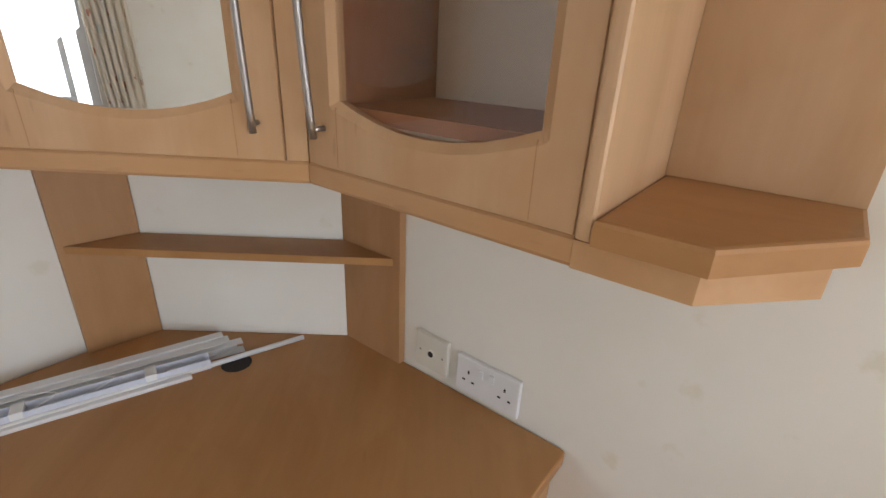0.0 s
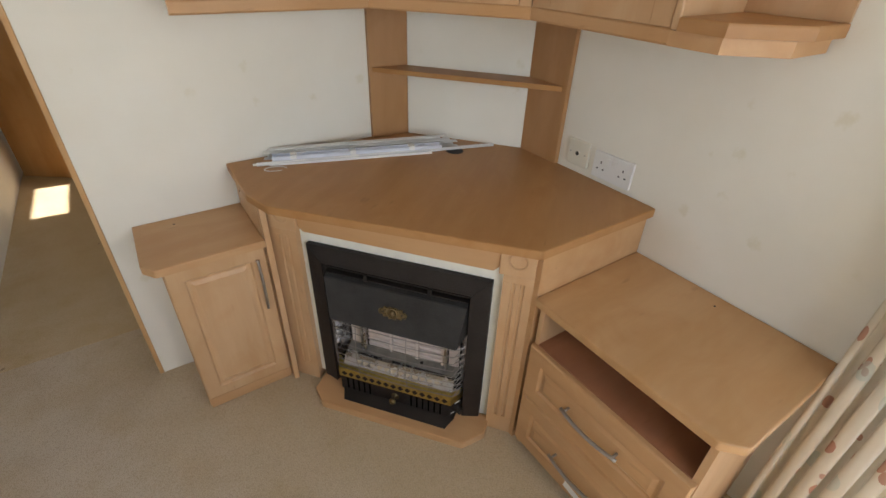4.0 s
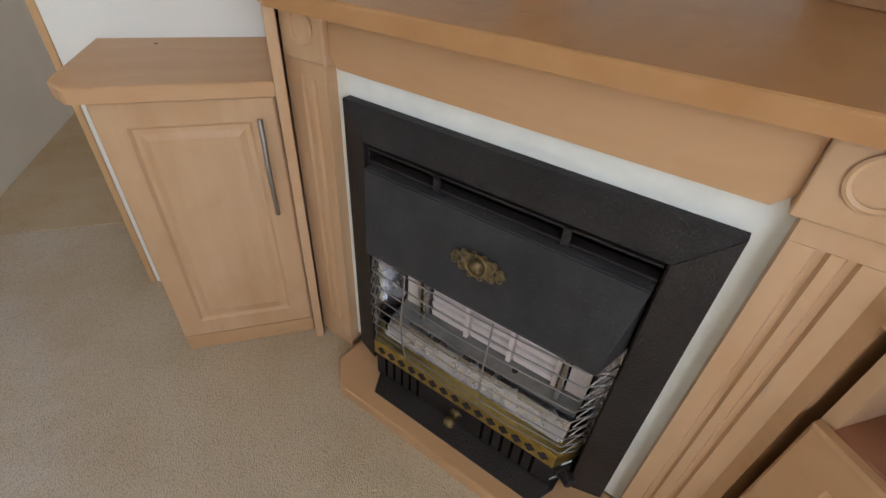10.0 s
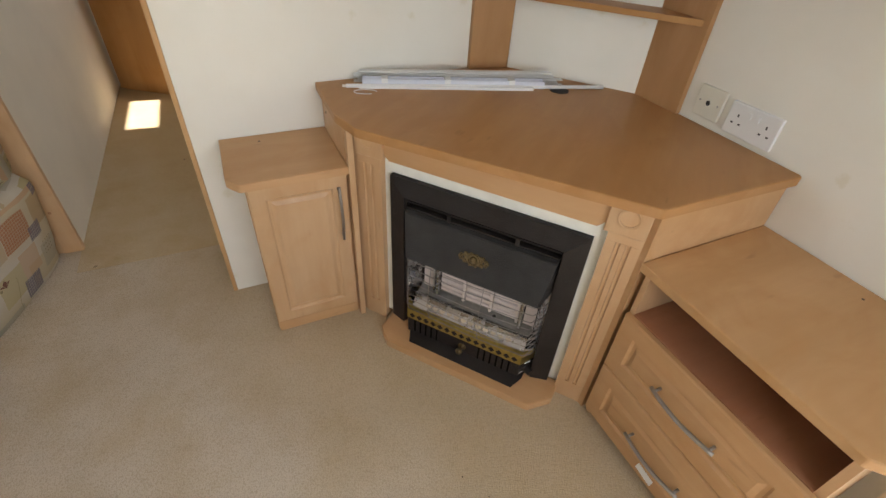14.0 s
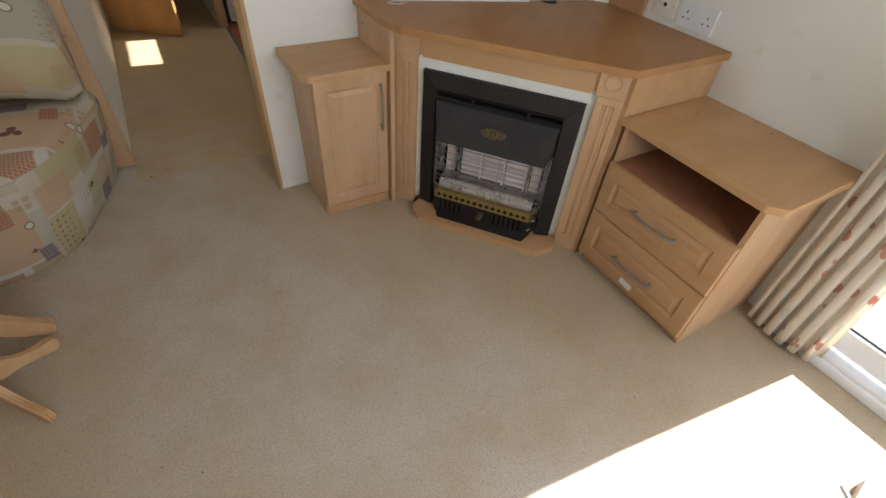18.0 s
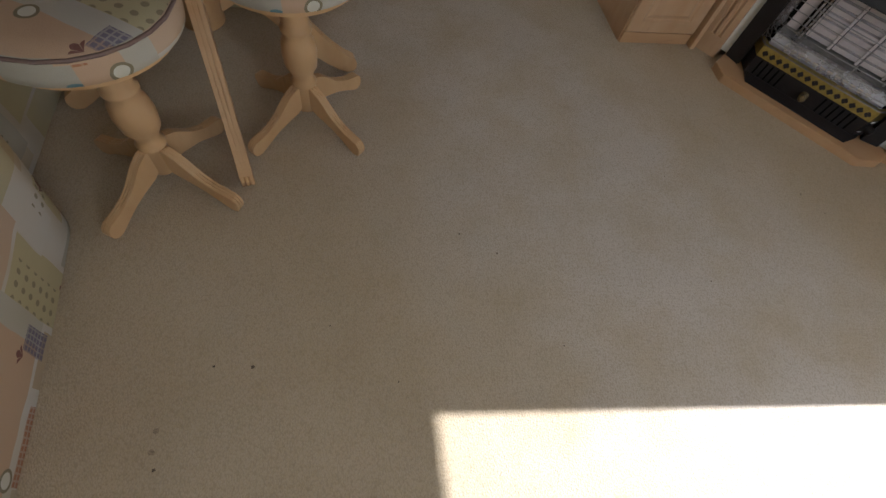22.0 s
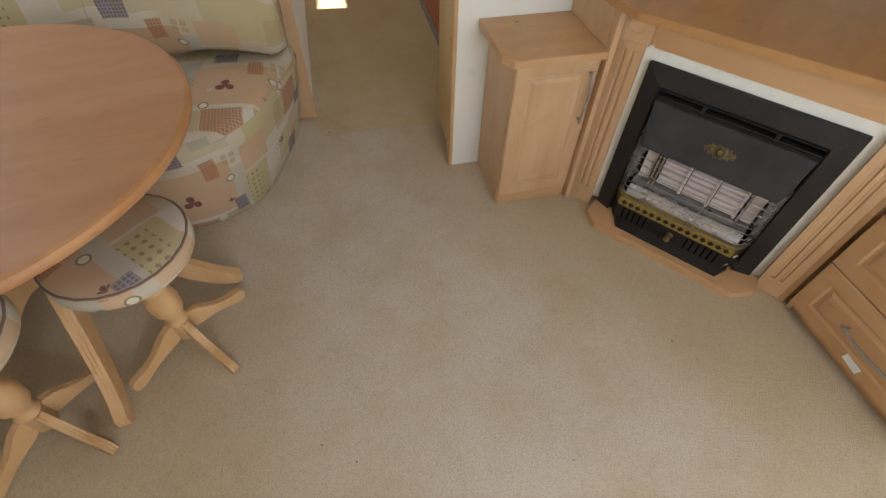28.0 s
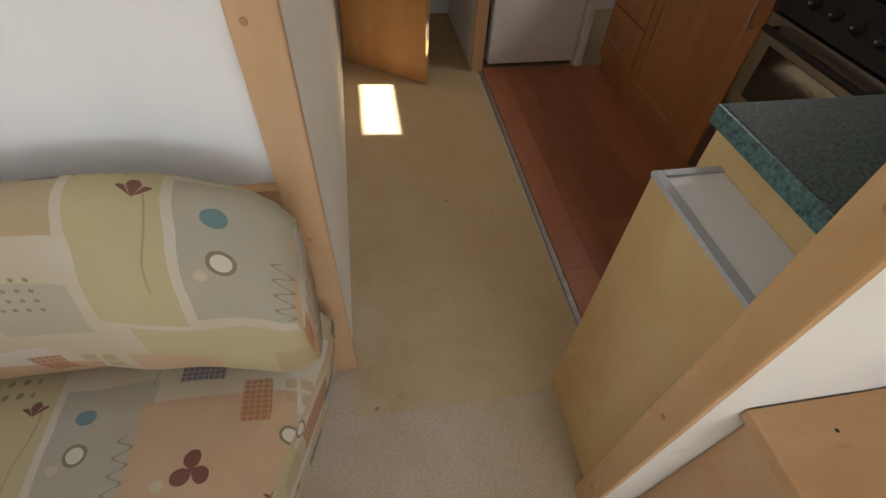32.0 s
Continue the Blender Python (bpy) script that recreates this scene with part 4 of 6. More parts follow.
def right_cabinet():
    """Drawer unit seen from its front: local x along the front, y into the wall."""
    t = thing("drawer_unit", "beech-effect two-drawer unit with an open shelf beside the fireplace", "drawer unit", (-0.43, -0.962, 0), -90)
    w, d = 0.505, 0.426
    part("side_panel", box(0, 0.016, 0.002, d, 0, 0.5965), M_BEECH, t)
    part("side_panel", box(w - 0.016, w, 0.002, d, 0, 0.5965), M_BEECH, t)
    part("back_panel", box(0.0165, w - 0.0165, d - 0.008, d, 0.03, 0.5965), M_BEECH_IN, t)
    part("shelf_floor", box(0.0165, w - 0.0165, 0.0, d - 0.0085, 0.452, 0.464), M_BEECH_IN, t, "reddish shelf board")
    part("plinth", box(0.0165, w - 0.0165, 0.012, 0.026, 0, 0.03), M_BEECH_X, t)
    for z, h in ((0.038, 0.214), (0.257, 0.204)):
        front = part("drawer_front", moved(moulded_panel(w - 0.004, h, 0.016, 0.05), pose(0.002, -0.017, z)), M_BEECH_X, t)
        part("handle", moved(bow_handle(0.185, 0.03, 0.0052), pose(0.16, -0.0172, z + h * 0.52)), M_STEEL, front, "bowed steel handle", smooth=True)
        if z < 0.1:
            part("tape", moved(box(0, 0.056, 0, 0.0012, 0, 0.026, 0.0004), pose(0.222, -0.0192, z + 0.024, 0, 7, 0)), M_PLASTIC, front, "scrap of white tape")
    top = outline_round([(-0.0135, d), (-0.0135, -0.014), (w - 0.004, -0.016), (w + 0.038, 0.022), (w + 0.043, d)], [0, 0.004, 0.006, 0.012, 0], 3)
    lid = part("top", prism(top, 0.597, 0.62, 0.005, 3, True), M_BEECH_Y, t)
    part("screw_hole", moved(turned([(0.0032, 0.62), (0.0032, 0.6206)], 10), pose(0.27, d - 0.05, 0)), M_DARK, lid)


right_cabinet()


def corner_shelf():
    t = thing("corner_shelf", "beech-effect corner shelf unit standing on the mantel", "shelf", (0, 0, 0.78))
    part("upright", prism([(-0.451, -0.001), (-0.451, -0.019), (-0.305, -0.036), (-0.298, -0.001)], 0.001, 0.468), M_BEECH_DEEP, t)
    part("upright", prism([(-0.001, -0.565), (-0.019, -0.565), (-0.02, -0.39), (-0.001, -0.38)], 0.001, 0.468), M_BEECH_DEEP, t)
    part("back_board", prism([(-0.304, -0.037), (-0.0205, -0.39), (-0.002, -0.378), (-0.297, -0.012)], 0.001, 0.468), M_PAPER, t, "cream papered back board")
    part("shelf_board", prism([(-0.442, -0.02), (-0.308, -0.04), (-0.024, -0.393), (-0.021, -0.548)], 0.243, 0.26, 0.0015), M_BEECH_H, t)


corner_shelf()


def glazed_door(parent, w, h, glass, side, handle_side):
    frame_bm, hole = arched_frame(w, h, 0.019, side, 0.07, 0.092, 0.03)
    door = part("door", frame_bm, M_BEECH, parent)
    g = part("glass", pane([(x * 1.0, z) for x, z in hole], 0.009, 0.0125), glass, door, "smoked glass" if glass is M_SMOKED else "mirror glass")
    g.visible_shadow = glass is not M_SMOKED
    for q in (side, w - side):
        part("rail_joint", box(q - 0.0004, q + 0.0004, -0.0003, 0.001, 0.004, 0.084), M_BEECH_DEEP, door)
    x = 0.024 if handle_side < 0 else w - 0.034
    part("handle", moved(bow_handle(0.42, 0.03, 0.0052), pose(x, -0.0003, 0.042 + 0.42, 0, 90, 0)), M_STEEL, door, "long bowed steel handle", smooth=True)
    return door


def wall_unit(name, label, a, b, back, glass, handle_side, ends, span, side):
    """A wall cupboard whose front runs from a to b on plan; back: the plan points behind it."""
    ax, ay = a
    w = math.hypot(b[0] - ax, b[1] - ay)
    rz = math.degrees(math.atan2(b[1] - ay, b[0] - ax))
    t = thing(name, label, "wall cupboard", (ax, ay, 1.248), rz, "wall cupboards over the fireplace")
    inv = pose(ax, ay, 0, 0, 0, rz).inverted()
    plan = [tuple((inv @ Vector((*p, 0))).xy) for p in (a, b, *back)]
    sh = [plan[0], plan[1]] + plan[2:]
    setback = lambda d: [(plan[0][0], d), (plan[1][0], d)] + plan[2:]
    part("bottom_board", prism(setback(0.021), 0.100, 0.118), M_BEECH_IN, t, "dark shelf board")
    part("top_board", prism(setback(0.021), 0.735, 0.752), M_BEECH, t)
    part("pelmet", ring_loft([[(0, 0.02, 0.0), (w, 0.02, 0.0), (w, 0.02, 0.033), (0, 0.02, 0.033)], [(0, 0.004, 0.0), (w, 0.004, 0.0), (w, 0.004, 0.033), (0, 0.004, 0.033)], [(0, 0.001, 0.005), (w, 0.001, 0.005), (w, 0.001, 0.029), (0, 0.001, 0.029)]]), M_BEECH_X, t)
    for p, q in ends:
        p, q = (tuple((inv @ Vector((*k, 0))).xy) for k in (p, q))
        d = Vector(q) - Vector(p)
        n = Vector((-d.y, d.x)).normalized() * 0.008
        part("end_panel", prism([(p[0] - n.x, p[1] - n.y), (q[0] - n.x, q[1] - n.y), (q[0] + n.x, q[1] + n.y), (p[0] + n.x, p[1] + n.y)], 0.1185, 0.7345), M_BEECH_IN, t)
    holder = part("door_rail", box(0.0, w, 0.012, 0.0205, 0.7, 0.7345), M_BEECH, t)
    door = glazed_door(t, span[1] - span[0], 0.701, glass, side, handle_side)
    door.location = (span[0], -0.001, 0.0335)
    if span[0] > 0.006:
        part("stile", box(0, span[0] - 0.002, 0.004, 0.0205, 0.0335, 0.734), M_BEECH, t)
    if w - span[1] > 0.006:
        part("stile", box(span[1] + 0.002, w, 0.004, 0.0205, 0.0335, 0.734), M_BEECH, t)
    return t


UL, UC, UR, UE = (-1.062, -0.2), (-0.532, -0.203), (-0.242, -0.588), (-0.247, -1.004)
wall_unit("wall_cupboard", "beech-effect wall cupboard with glazed door and steel handle", UL, UC, [(-0.532, -0.002), (-1.062, -0.002)], M_MIRROR, 1, [((-1.053, -0.185), (-1.053, -0.003))], (0.03, 0.52), 0.075)
wall_unit("wall_cupboard", "beech-effect corner wall cupboard with mirrored arched door", UC, UR, [(-0.002, -0.588), (-0.002, -0.002), (-0.532, -0.002)], M_MIRROR, 1, [], (0.006, 0.448), 0.068)
wall_unit("wall_cupboard", "beech-effect wall cupboard with smoked arched glass door", UR, UE, [(-0.002, -1.004), (-0.002, -0.588)], M_SMOKED, -1, [((-0.225, -0.625), (-0.004, -0.625))], (0.02, 0.4162), 0.05)


def open_end_shelf():
    t = thing("open_end_shelf", "beech-effect open end shelf beside the wall cupboards", "shelf", (0, 0, 1.248))
    base = [(-0.247, -1.0045), (-0.247, -1.116), (-0.150, -1.203), (-0.002, -1.206), (-0.002, -1.0045)]
    ledge = [(-0.256, -1.0235), (-0.256, -1.122), (-0.128, -1.222), (-0.002, -1.226), (-0.002, -1.0235)]
    part("lower_moulding", prism(base, 0.0, 0.030), M_BEECH_X, t)
    part("ledge", prism(ledge, 0.031, 0.057, 0.005, 2, True), M_BEECH_H, t)
    part("divider", box(-0.252, -0.002, -1.023, -1.005, 0.031, 0.752, 0.006, 3), M_BEECH, t)
    part("back_panel", box(-0.012, -0.002, -1.224, -1.0235, 0.0575, 0.7345), M_BEECH, t)
    part("top_board", prism(ledge, 0.735, 0.752, 0.003), M_BEECH_X, t)


open_end_shelf()


# ---- sockets and switch ----
def plate(name, label, category, y, z, w, h, colour):
    t = thing(name, label, category, (-0.0, y, z), -90)
    part("plate", box(-w / 2, w / 2, -0.012, -0.0005, -h / 2, h / 2, 0.0035, 3), colour, t)
    return t


def double_socket():
    t = plate("double_socket", "white plastic double power socket on the wall", "socket", -0.792, 0.839, 0.146, 0.086, M_PLASTIC)
    for x in (-0.042, 0.042):
        part("earth_slot", box(x - 0.002, x + 0.002, -0.0125, -0.0119, 0.006, 0.014), M_DARK, t)
        for dx in (-0.011, 0.011):
            part("pin_slot", box(x + dx - 0.0032, x + dx + 0.0032, -0.0125, -0.0119, -0.013, -0.0088), M_DARK, t)
    for x in (-0.012, 0.012):
        part("rocker", box(x - 0.0055, x + 0.0055, -0.0165, -0.0115, 0.012, 0.03, 0.0015), M_PLASTIC, t)


def aerial_socket():
    t = plate("aerial_socket", "ivory plastic aerial socket with a central hole", "socket", -0.652, 0.847, 0.086, 0.086, M_SOCKET_OLD)
    part("socket_ring", moved(turned([(0.0095, 0), (0.0095, 0.0025), (0.0075, 0.003)], 20), pose(0, -0.012, 0, 90)), M_SOCKET_OLD, t)
    part("socket_hole", moved(turned([(0.007, 0.003), (0.007, 0.0036)], 18), pose(0, -0.012, 0, 90)), M_DARK, t)
    for x in (-0.03, 0.03):
        part("screw", moved(turned([(0.0028, 0), (0.0024, 0.001)], 10), pose(x, -0.0118, 0, 90)), M_STEEL, t)


def light_switch():
    t = plate("light_switch", "white plastic light switch beside the curtain", "switch", -1.458, 1.415, 0.086, 0.086, M_PLASTIC)
    part("rocker", moved(box(-0.009, 0.009, -0.004, 0.002, -0.014, 0.014, 0.0015), pose(0, -0.0125, 0.002, 6)), M_PLASTIC, t)
    for x in (-0.03, 0.03):
        part("screw", moved(turned([(0.0026, 0), (0.0024, 0.001)], 10), pose(x, -0.0118, 0, 90)), M_STEEL, t)


double_socket(), aerial_socket(), light_switch()


# ---- blinds laid on the mantel ----
M_RAIL = plain("bluish_white_rail", (0.66, 0.69, 0.76), 0.35, vary=0.03)


def folded_blind():
    yaw = math.degrees(math.atan2(-0.196, 0.60))
    t = thing("folded_blind", "white venetian blind folded flat on the mantel with cords", "blind", (-0.885, -0.062, 0.7805), yaw)
    L = 0.64
    part("head_rail", box(0.03, L - 0.02, -0.013, 0.014, 0.0005, 0.0025), M_RAIL, t, "bluish white channel rail")
    for y in (-0.0145, 0.0145):
        part("rail_side", box(0.03, L - 0.02, y - 0.0009, y + 0.0009, 0.0005, 0.0245), M_RAIL, t)
    for x in (0.09, 0.29, 0.50):
        part("bracket", box(x, x + 0.02, -0.017, 0.017, 0.012, 0.0275, 0.002), M_PLASTIC, t)
    for k in range(12):
        g = 0.024 + 0.0035 * ((k * 3) % 7)
        part("slat", moved(box(0.012 * ((k * 5) % 4), L + 0.055 - 0.012 * ((k * 7) % 6), g, g + 0.025, 0, 0.0009), pose(0, 0, 0.0006 + 0.0023 * k, 0, 0, 0.9 * ((k % 3) - 1))), M_PLASTIC, t)
    part("bottom_rail", box(0.02, L - 0.06, -0.034, -0.02, 0.0, 0.009, 0.002), M_PLASTIC, t)
    part("top_slat", moved(box(0.02, L + 0.02, 0, 0.022, 0.0, 0.0022), pose(0.0, 0.036, 0.029, 0, 0, 1.5)), M_PLASTIC, t)
    for x0 in (0.12, 0.33, 0.42):
        pts = [(x0 + 0.03 * math.sin(k * 0.9), -0.02 + 0.011 * k, 0.0315 + 0.004 * math.sin(k * 0.7)) for k in range(9)]
        part("cord", tube(pts, 0.0011, 5), M_PLASTIC, t)
    loop = [(0.05 + 0.035 * math.cos(a) - 0.01, -0.062 + 0.018 * math.sin(a), 0.002) for a in [2 * math.pi * k / 20 for k in range(18)]]
    part("cord_loop", tube(loop, 0.0011, 5), M_PLASTIC, t)


def blind_rod():
    t = thing("blind_rod", "thin white plastic blind rod lying on the mantel", "rod", (-0.923, -0.077, 0.787), math.degrees(math.atan2(-0.247, 0.82)))
    part("rod", tube([(0.012, 0, 0), (0.858, 0, 0)], 0.0062, 10), M_PLASTIC, t, smooth=True)
    part("end_cap", tube([(0, 0, 0), (0.0118, 0, 0)], 0.0045, 8), M_SOCKET_OLD, t)


folded_blind(), blind_rod()


# ---- patio door, windows, curtains ----
def curtain_print():
    m, n, l, b = nodes_of("cream_leaf_curtain", 0.9)
    b.inputs["Specular IOR Level"].default_value = 0.1
    uv = coords(n, l, (1, 1, 1), "UV")
    wob = noise_tex(n, l, uv, 40, 1)
    c = ramp(n, l, noise_tex(n, l, uv, 6, 3), ((0.3, (0.82, 0.745, 0.62)), (0.7, (0.87, 0.82, 0.72))))
    for w, h, off, seed, odds, colour, size, lobes in ((0.26, 0.21, 0.45, 1, 0.6, (0.56, 0.28, 0.19), 0.04, 1.0), (0.21, 0.16, 0.6, 2, 0.3, (0.56, 0.30, 0.21), 0.028, 1.5), (0.31, 0.27, 0.3, 3, 0.6, (0.58, 0.64, 0.58), 0.055, 1.0)):
        x, y, rnd = cells(n, l, uv, w, h, off, seed)
        rad, ang = polar(n, l, x, y)
        lim = calc(n, l, "MULTIPLY", calc(n, l, "ABSOLUTE", calc(n, l, "COSINE", calc(n, l, "MULTIPLY", calc(n, l, "ADD", ang, rnd[1]), lobes))), size)
        lim = calc(n, l, "ADD", lim, calc(n, l, "MULTIPLY", calc(n, l, "SUBTRACT", wob, 0.5), 0.012))
        leaf = calc(n, l, "MULTIPLY", calc(n, l, "LESS_THAN", rad, lim), calc(n, l, "LESS_THAN", rnd[0], odds))
        c = mix(n, l, calc(n, l, "MULTIPLY", leaf, 0.85 if seed < 3 else 0.5), c, colour)
    l.new(c, b.inputs["Base Color"])
    bump(n, l, b, noise_tex(n, l, uv, 500, 2), 0.15, 0.001)
    through_cloth, both = n.new("ShaderNodeBsdfTranslucent"), n.new("ShaderNodeMixShader")
    l.new(c, through_cloth.inputs["Color"])
    both.inputs[0].default_value = 0.42
    l.new(b.outputs[0], both.inputs[1]), l.new(through_cloth.outputs[0], both.inputs[2])
    l.new(both.outputs[0], n["Material Output"].inputs[0])
    return m


M_CURTAIN = curtain_print()
M_TIE = plain("cream_tieback", (0.70, 0.62, 0.50), 0.9, vary=0.1, scale=12)


def curtain(label, put, spread):
    """A tied-back curtain. put maps (along the wall, out from it, up) to the world."""
    t = thing("curtain", label, "curtain", put(0.13, 0.06, 0.0), group="tied-back curtains")
    base = Vector(put(0.13, 0.06, 0.0))
    nu, nz, folds = 150, 60, 6
    bm = bmesh.new()
    lay = bm.loops.layers.uv.verify()
    rows = []
    for j in range(nz + 1):
        z = 0.02 + (CEIL - 0.09) * j / nz
        g = math.exp(-((z - 0.90) / 0.16) ** 2)
        low = max(0.0, min(1.0, (0.9 - z) / 0.9))
        high = max(0.0, min(1.0, (z - 0.9) / 1.1))
        u0 = 0.012 + 0.01 * high
        edge = ((0.0, 0.262), (0.75, 0.235), (1.27, 0.236), (1.46, 0.238), (1.665, 0.239), (1.84, 0.241), (2.2, 0.27))
        u1 = next(a + (b - a) * (z - p) / (q - p) for (p, a), (q, b) in zip(edge, edge[1:]) if z <= q) + spread * high ** 0.8
        amp = 0.015 * (1 - 0.4 * g) * (0.75 + 0.35 * low)
        row = []
        for i in range(nu + 1):
            s = i / nu
            ph = 2 * math.pi * folds * s + 0.7 * math.sin(5 * s + 1.7 * z)
            u = u0 + (u1 - u0) * s - 0.009 * math.sin(ph * 2) * (1 - 0.4 * g) * math.sin(math.pi * s) ** 0.4
            v = 0.072 + 0.045 * math.sin(math.pi * s) * (0.5 + 0.6 * g) + amp * math.sin(ph)
            row.append((bm.verts.new(Vector(put(u, v, z)) - base), (s * 1.3, z)))
        rows.append(row)
    for a, b in zip(rows, rows[1:]):
        for i in range(nu):
            f = bm.faces.new((a[i][0], a[i + 1][0], b[i + 1][0], b[i][0]))
            for lp, q in zip(f.loops, (a[i], a[i + 1], b[i + 1], b[i])):
                lp[lay].uv = q[1]
    ob = part("drape", bm, M_CURTAIN, t, smooth=True)
    solid = ob.modifiers.new("thickness", "SOLIDIFY")
    solid.thickness = 0.002
    # tieback: a crescent round the front with a blue ruffle along its lower edge
    line = []
    for k in range(25):
        a = k / 24
        line.append((0.018 + 0.20 * a + 0.03 * math.sin(math.pi * a), 0.02 + 0.135 * math.sin(math.pi * min(1, a * 1.02)) ** 0.6, 1.005 - 0.17 * math.sin(math.pi * a * 0.80) + 0.02 * a))
    band = bmesh.new()
    prev = None
    for k, (u, v, z) in enumerate(line):
        half = 0.014 + 0.042 * math.sin(math.pi * k / 24)
        vs = [band.verts.new(Vector(put(u, v + d, z + s)) - base) for s, d in ((-half, 0), (half, 0), (half, 0.004), (-half, 0.004))]
        if prev:
            for i in range(4):
                band.faces.new((prev[i], prev[(i + 1) % 4], vs[(i + 1) % 4], vs[i]))
        prev = vs
    tie = part("tieback", band, M_TIE, t, "cream crescent tieback", smooth=False)
    ruff = bmesh.new()
    prev = None
    for k in range(97):
        a = k / 4
        i, f = int(min(23, a)), a - int(min(23, a))
        u, v, z = (p + (q - p) * f for p, q in zip(line[i], line[i + 1]))
        half = 0.014 + 0.042 * math.sin(math.pi * a / 24)
        wave = 0.007 * math.sin(k * 1.45)
        vs = [ruff.verts.new(Vector(put(u - 0.006, v + w * wave + 0.003, z - half + 0.006 - dz)) - base) for w, dz in ((0.25, 0), (0.8, 0.014), (1.15, 0.03))]
        if prev:
            for i in range(2):
                ruff.faces.new((prev[i], prev[i + 1], vs[i + 1], vs[i]))
        prev = vs
    r = part("ruffle", ruff, M_BLUE, tie, "blue gathered ruffle", smooth=True)
    solid = r.modifiers.new("thickness", "SOLIDIFY")
    solid.thickness = 0.0015
    hook = tube([Vector(put(0.022, 0.0, 1.0)) - base, Vector(put(0.022, 0.028, 1.0)) - base, Vector(put(0.026, 0.034, 1.014)) - base, Vector(put(0.03, 0.028, 1.026)) - base], 0.0022, 6)
    part("hook", hook, M_STEEL_DARK, t, "dark metal tieback hook")
    return t


curtain("cream leaf-print curtain tied back beside the patio door", lambda u, v, z: (-v, -1.497 - u, z), 0.0)
curtain("cream leaf-print curtain tied back beside the side window", lambda u, v, z: (X_LEFT + v, -0.655 + u, z), 0.05)


def glazing(parent, axis, at, a0, a1, z0, z1, bar=0.055, depth=0.05):
    """A sash: four bars and a pane, in a wall at fixed x or y."""
    def b(p, q, r, s, d=depth):
        return box(at - d / 2, at + d / 2, p, q, r, s, 0.004) if axis == "x" else box(p, q, at - d / 2, at + d / 2, r, s, 0.004)
    sash = part("sash_rail", b(a0, a1, z0, z0 + bar), M_PVC, parent)
    part("sash_rail", b(a0, a1, z1 - bar, z1), M_PVC, parent)
    part("sash_stile", b(a0, a0 + bar, z0 + bar + 0.0005, z1 - bar - 0.0005), M_PVC, parent)
    part("sash_stile", b(a1 - bar, a1, z0 + bar + 0.0005, z1 - bar - 0.0005), M_PVC, parent)
    p = part("pane", b(a0 + bar - 0.006, a1 - bar + 0.006, z0 + bar - 0.006, z1 - bar + 0.006, 0.006), M_GLASS, parent)
    p.visible_shadow = False


door_1 = tagged(new("door_1"), "white glazed patio door, closed, with low threshold", kind="structure")
for q in ((-1.7, -1.6525), (-2.3145, -2.266)):
    part("frame_jamb", box(-0.012, 0.05, q[0], q[1], 0.0, 1.999, 0.004), M_PVC, door_1)
part("frame_head", box(-0.012, 0.05, -2.2655, -1.7005, 1.946, 1.999, 0.004), M_PVC, door_1)
part("threshold", box(-0.064, 0.05, -2.2655, -1.7005, 0.0, 0.042, 0.006), M_PVC, door_1)
part("inner_sill", box(-0.05, -0.0125, -2.3145, -1.648, 0.0425, 0.06, 0.004), M_PVC, door_1)
part("bottom_rail", box(0.0, 0.045, -2.2655, -1.7005, 0.0605, 0.15, 0.006), M_PVC, door_1)
for y0, y1 in ((-1.738, -1.701), (-2.265, -2.196)):
    part("sash_stile", box(0.0, 0.045, y0, y1, 0.1505, 1.9455, 0.005), M_PVC, door_1)
part("gasket", box(0.012, 0.02, -2.1955, -1.7385, 0.1505, 0.156), M_DARK, door_1)
door_glass = part("pane", box(0.02, 0.026, -2.1955, -1.7385, 0.1565, 1.945), M_GLASS, door_1)
door_glass.visible_shadow = False

# unseen window, added round the opening that holds the front lamp
window_1 = tagged(new("window_1"), "wide white framed front window, unseen, added to light the room", kind="structure")
for k in range(3):
    glazing(window_1, "y", Y_FRONT - 0.03, -1.949 + 0.6 * k, -1.351 + 0.6 * k, 0.851, 1.879)
part("window_sill", box(-2.0, -0.1, Y_FRONT + 0.001, Y_FRONT + 0.07, 0.82, 0.848, 0.006), M_PVC, window_1)
window_2 = tagged(new("window_2"), "white framed side window above the sofa", kind="structure")
glazing(window_2, "x", X_LEFT - 0.03, -0.379, 0.419, 0.901, 1.799)
glazing(window_2, "x", X_LEFT - 0.015, -0.25, 0.29, 1.03, 1.68, 0.035, 0.03)
part("window_sill", box(X_LEFT + 0.001, X_LEFT + 0.05, -0.42, 0.46, 0.87, 0.898, 0.005), M_PVC, window_2)
window_3 = tagged(new("window_3"), "small high kitchen window", kind="structure")
part("window_frame", box(-0.004, 0.004, 1.4875, 1.4905, 1.5125, 1.7215), M_PVC, window_3)
kp = part("pane", box(0.028, 0.032, 1.4915, 1.979, 1.513, 1.721), M_GLASS, window_3)
kp.visible_shadow = False


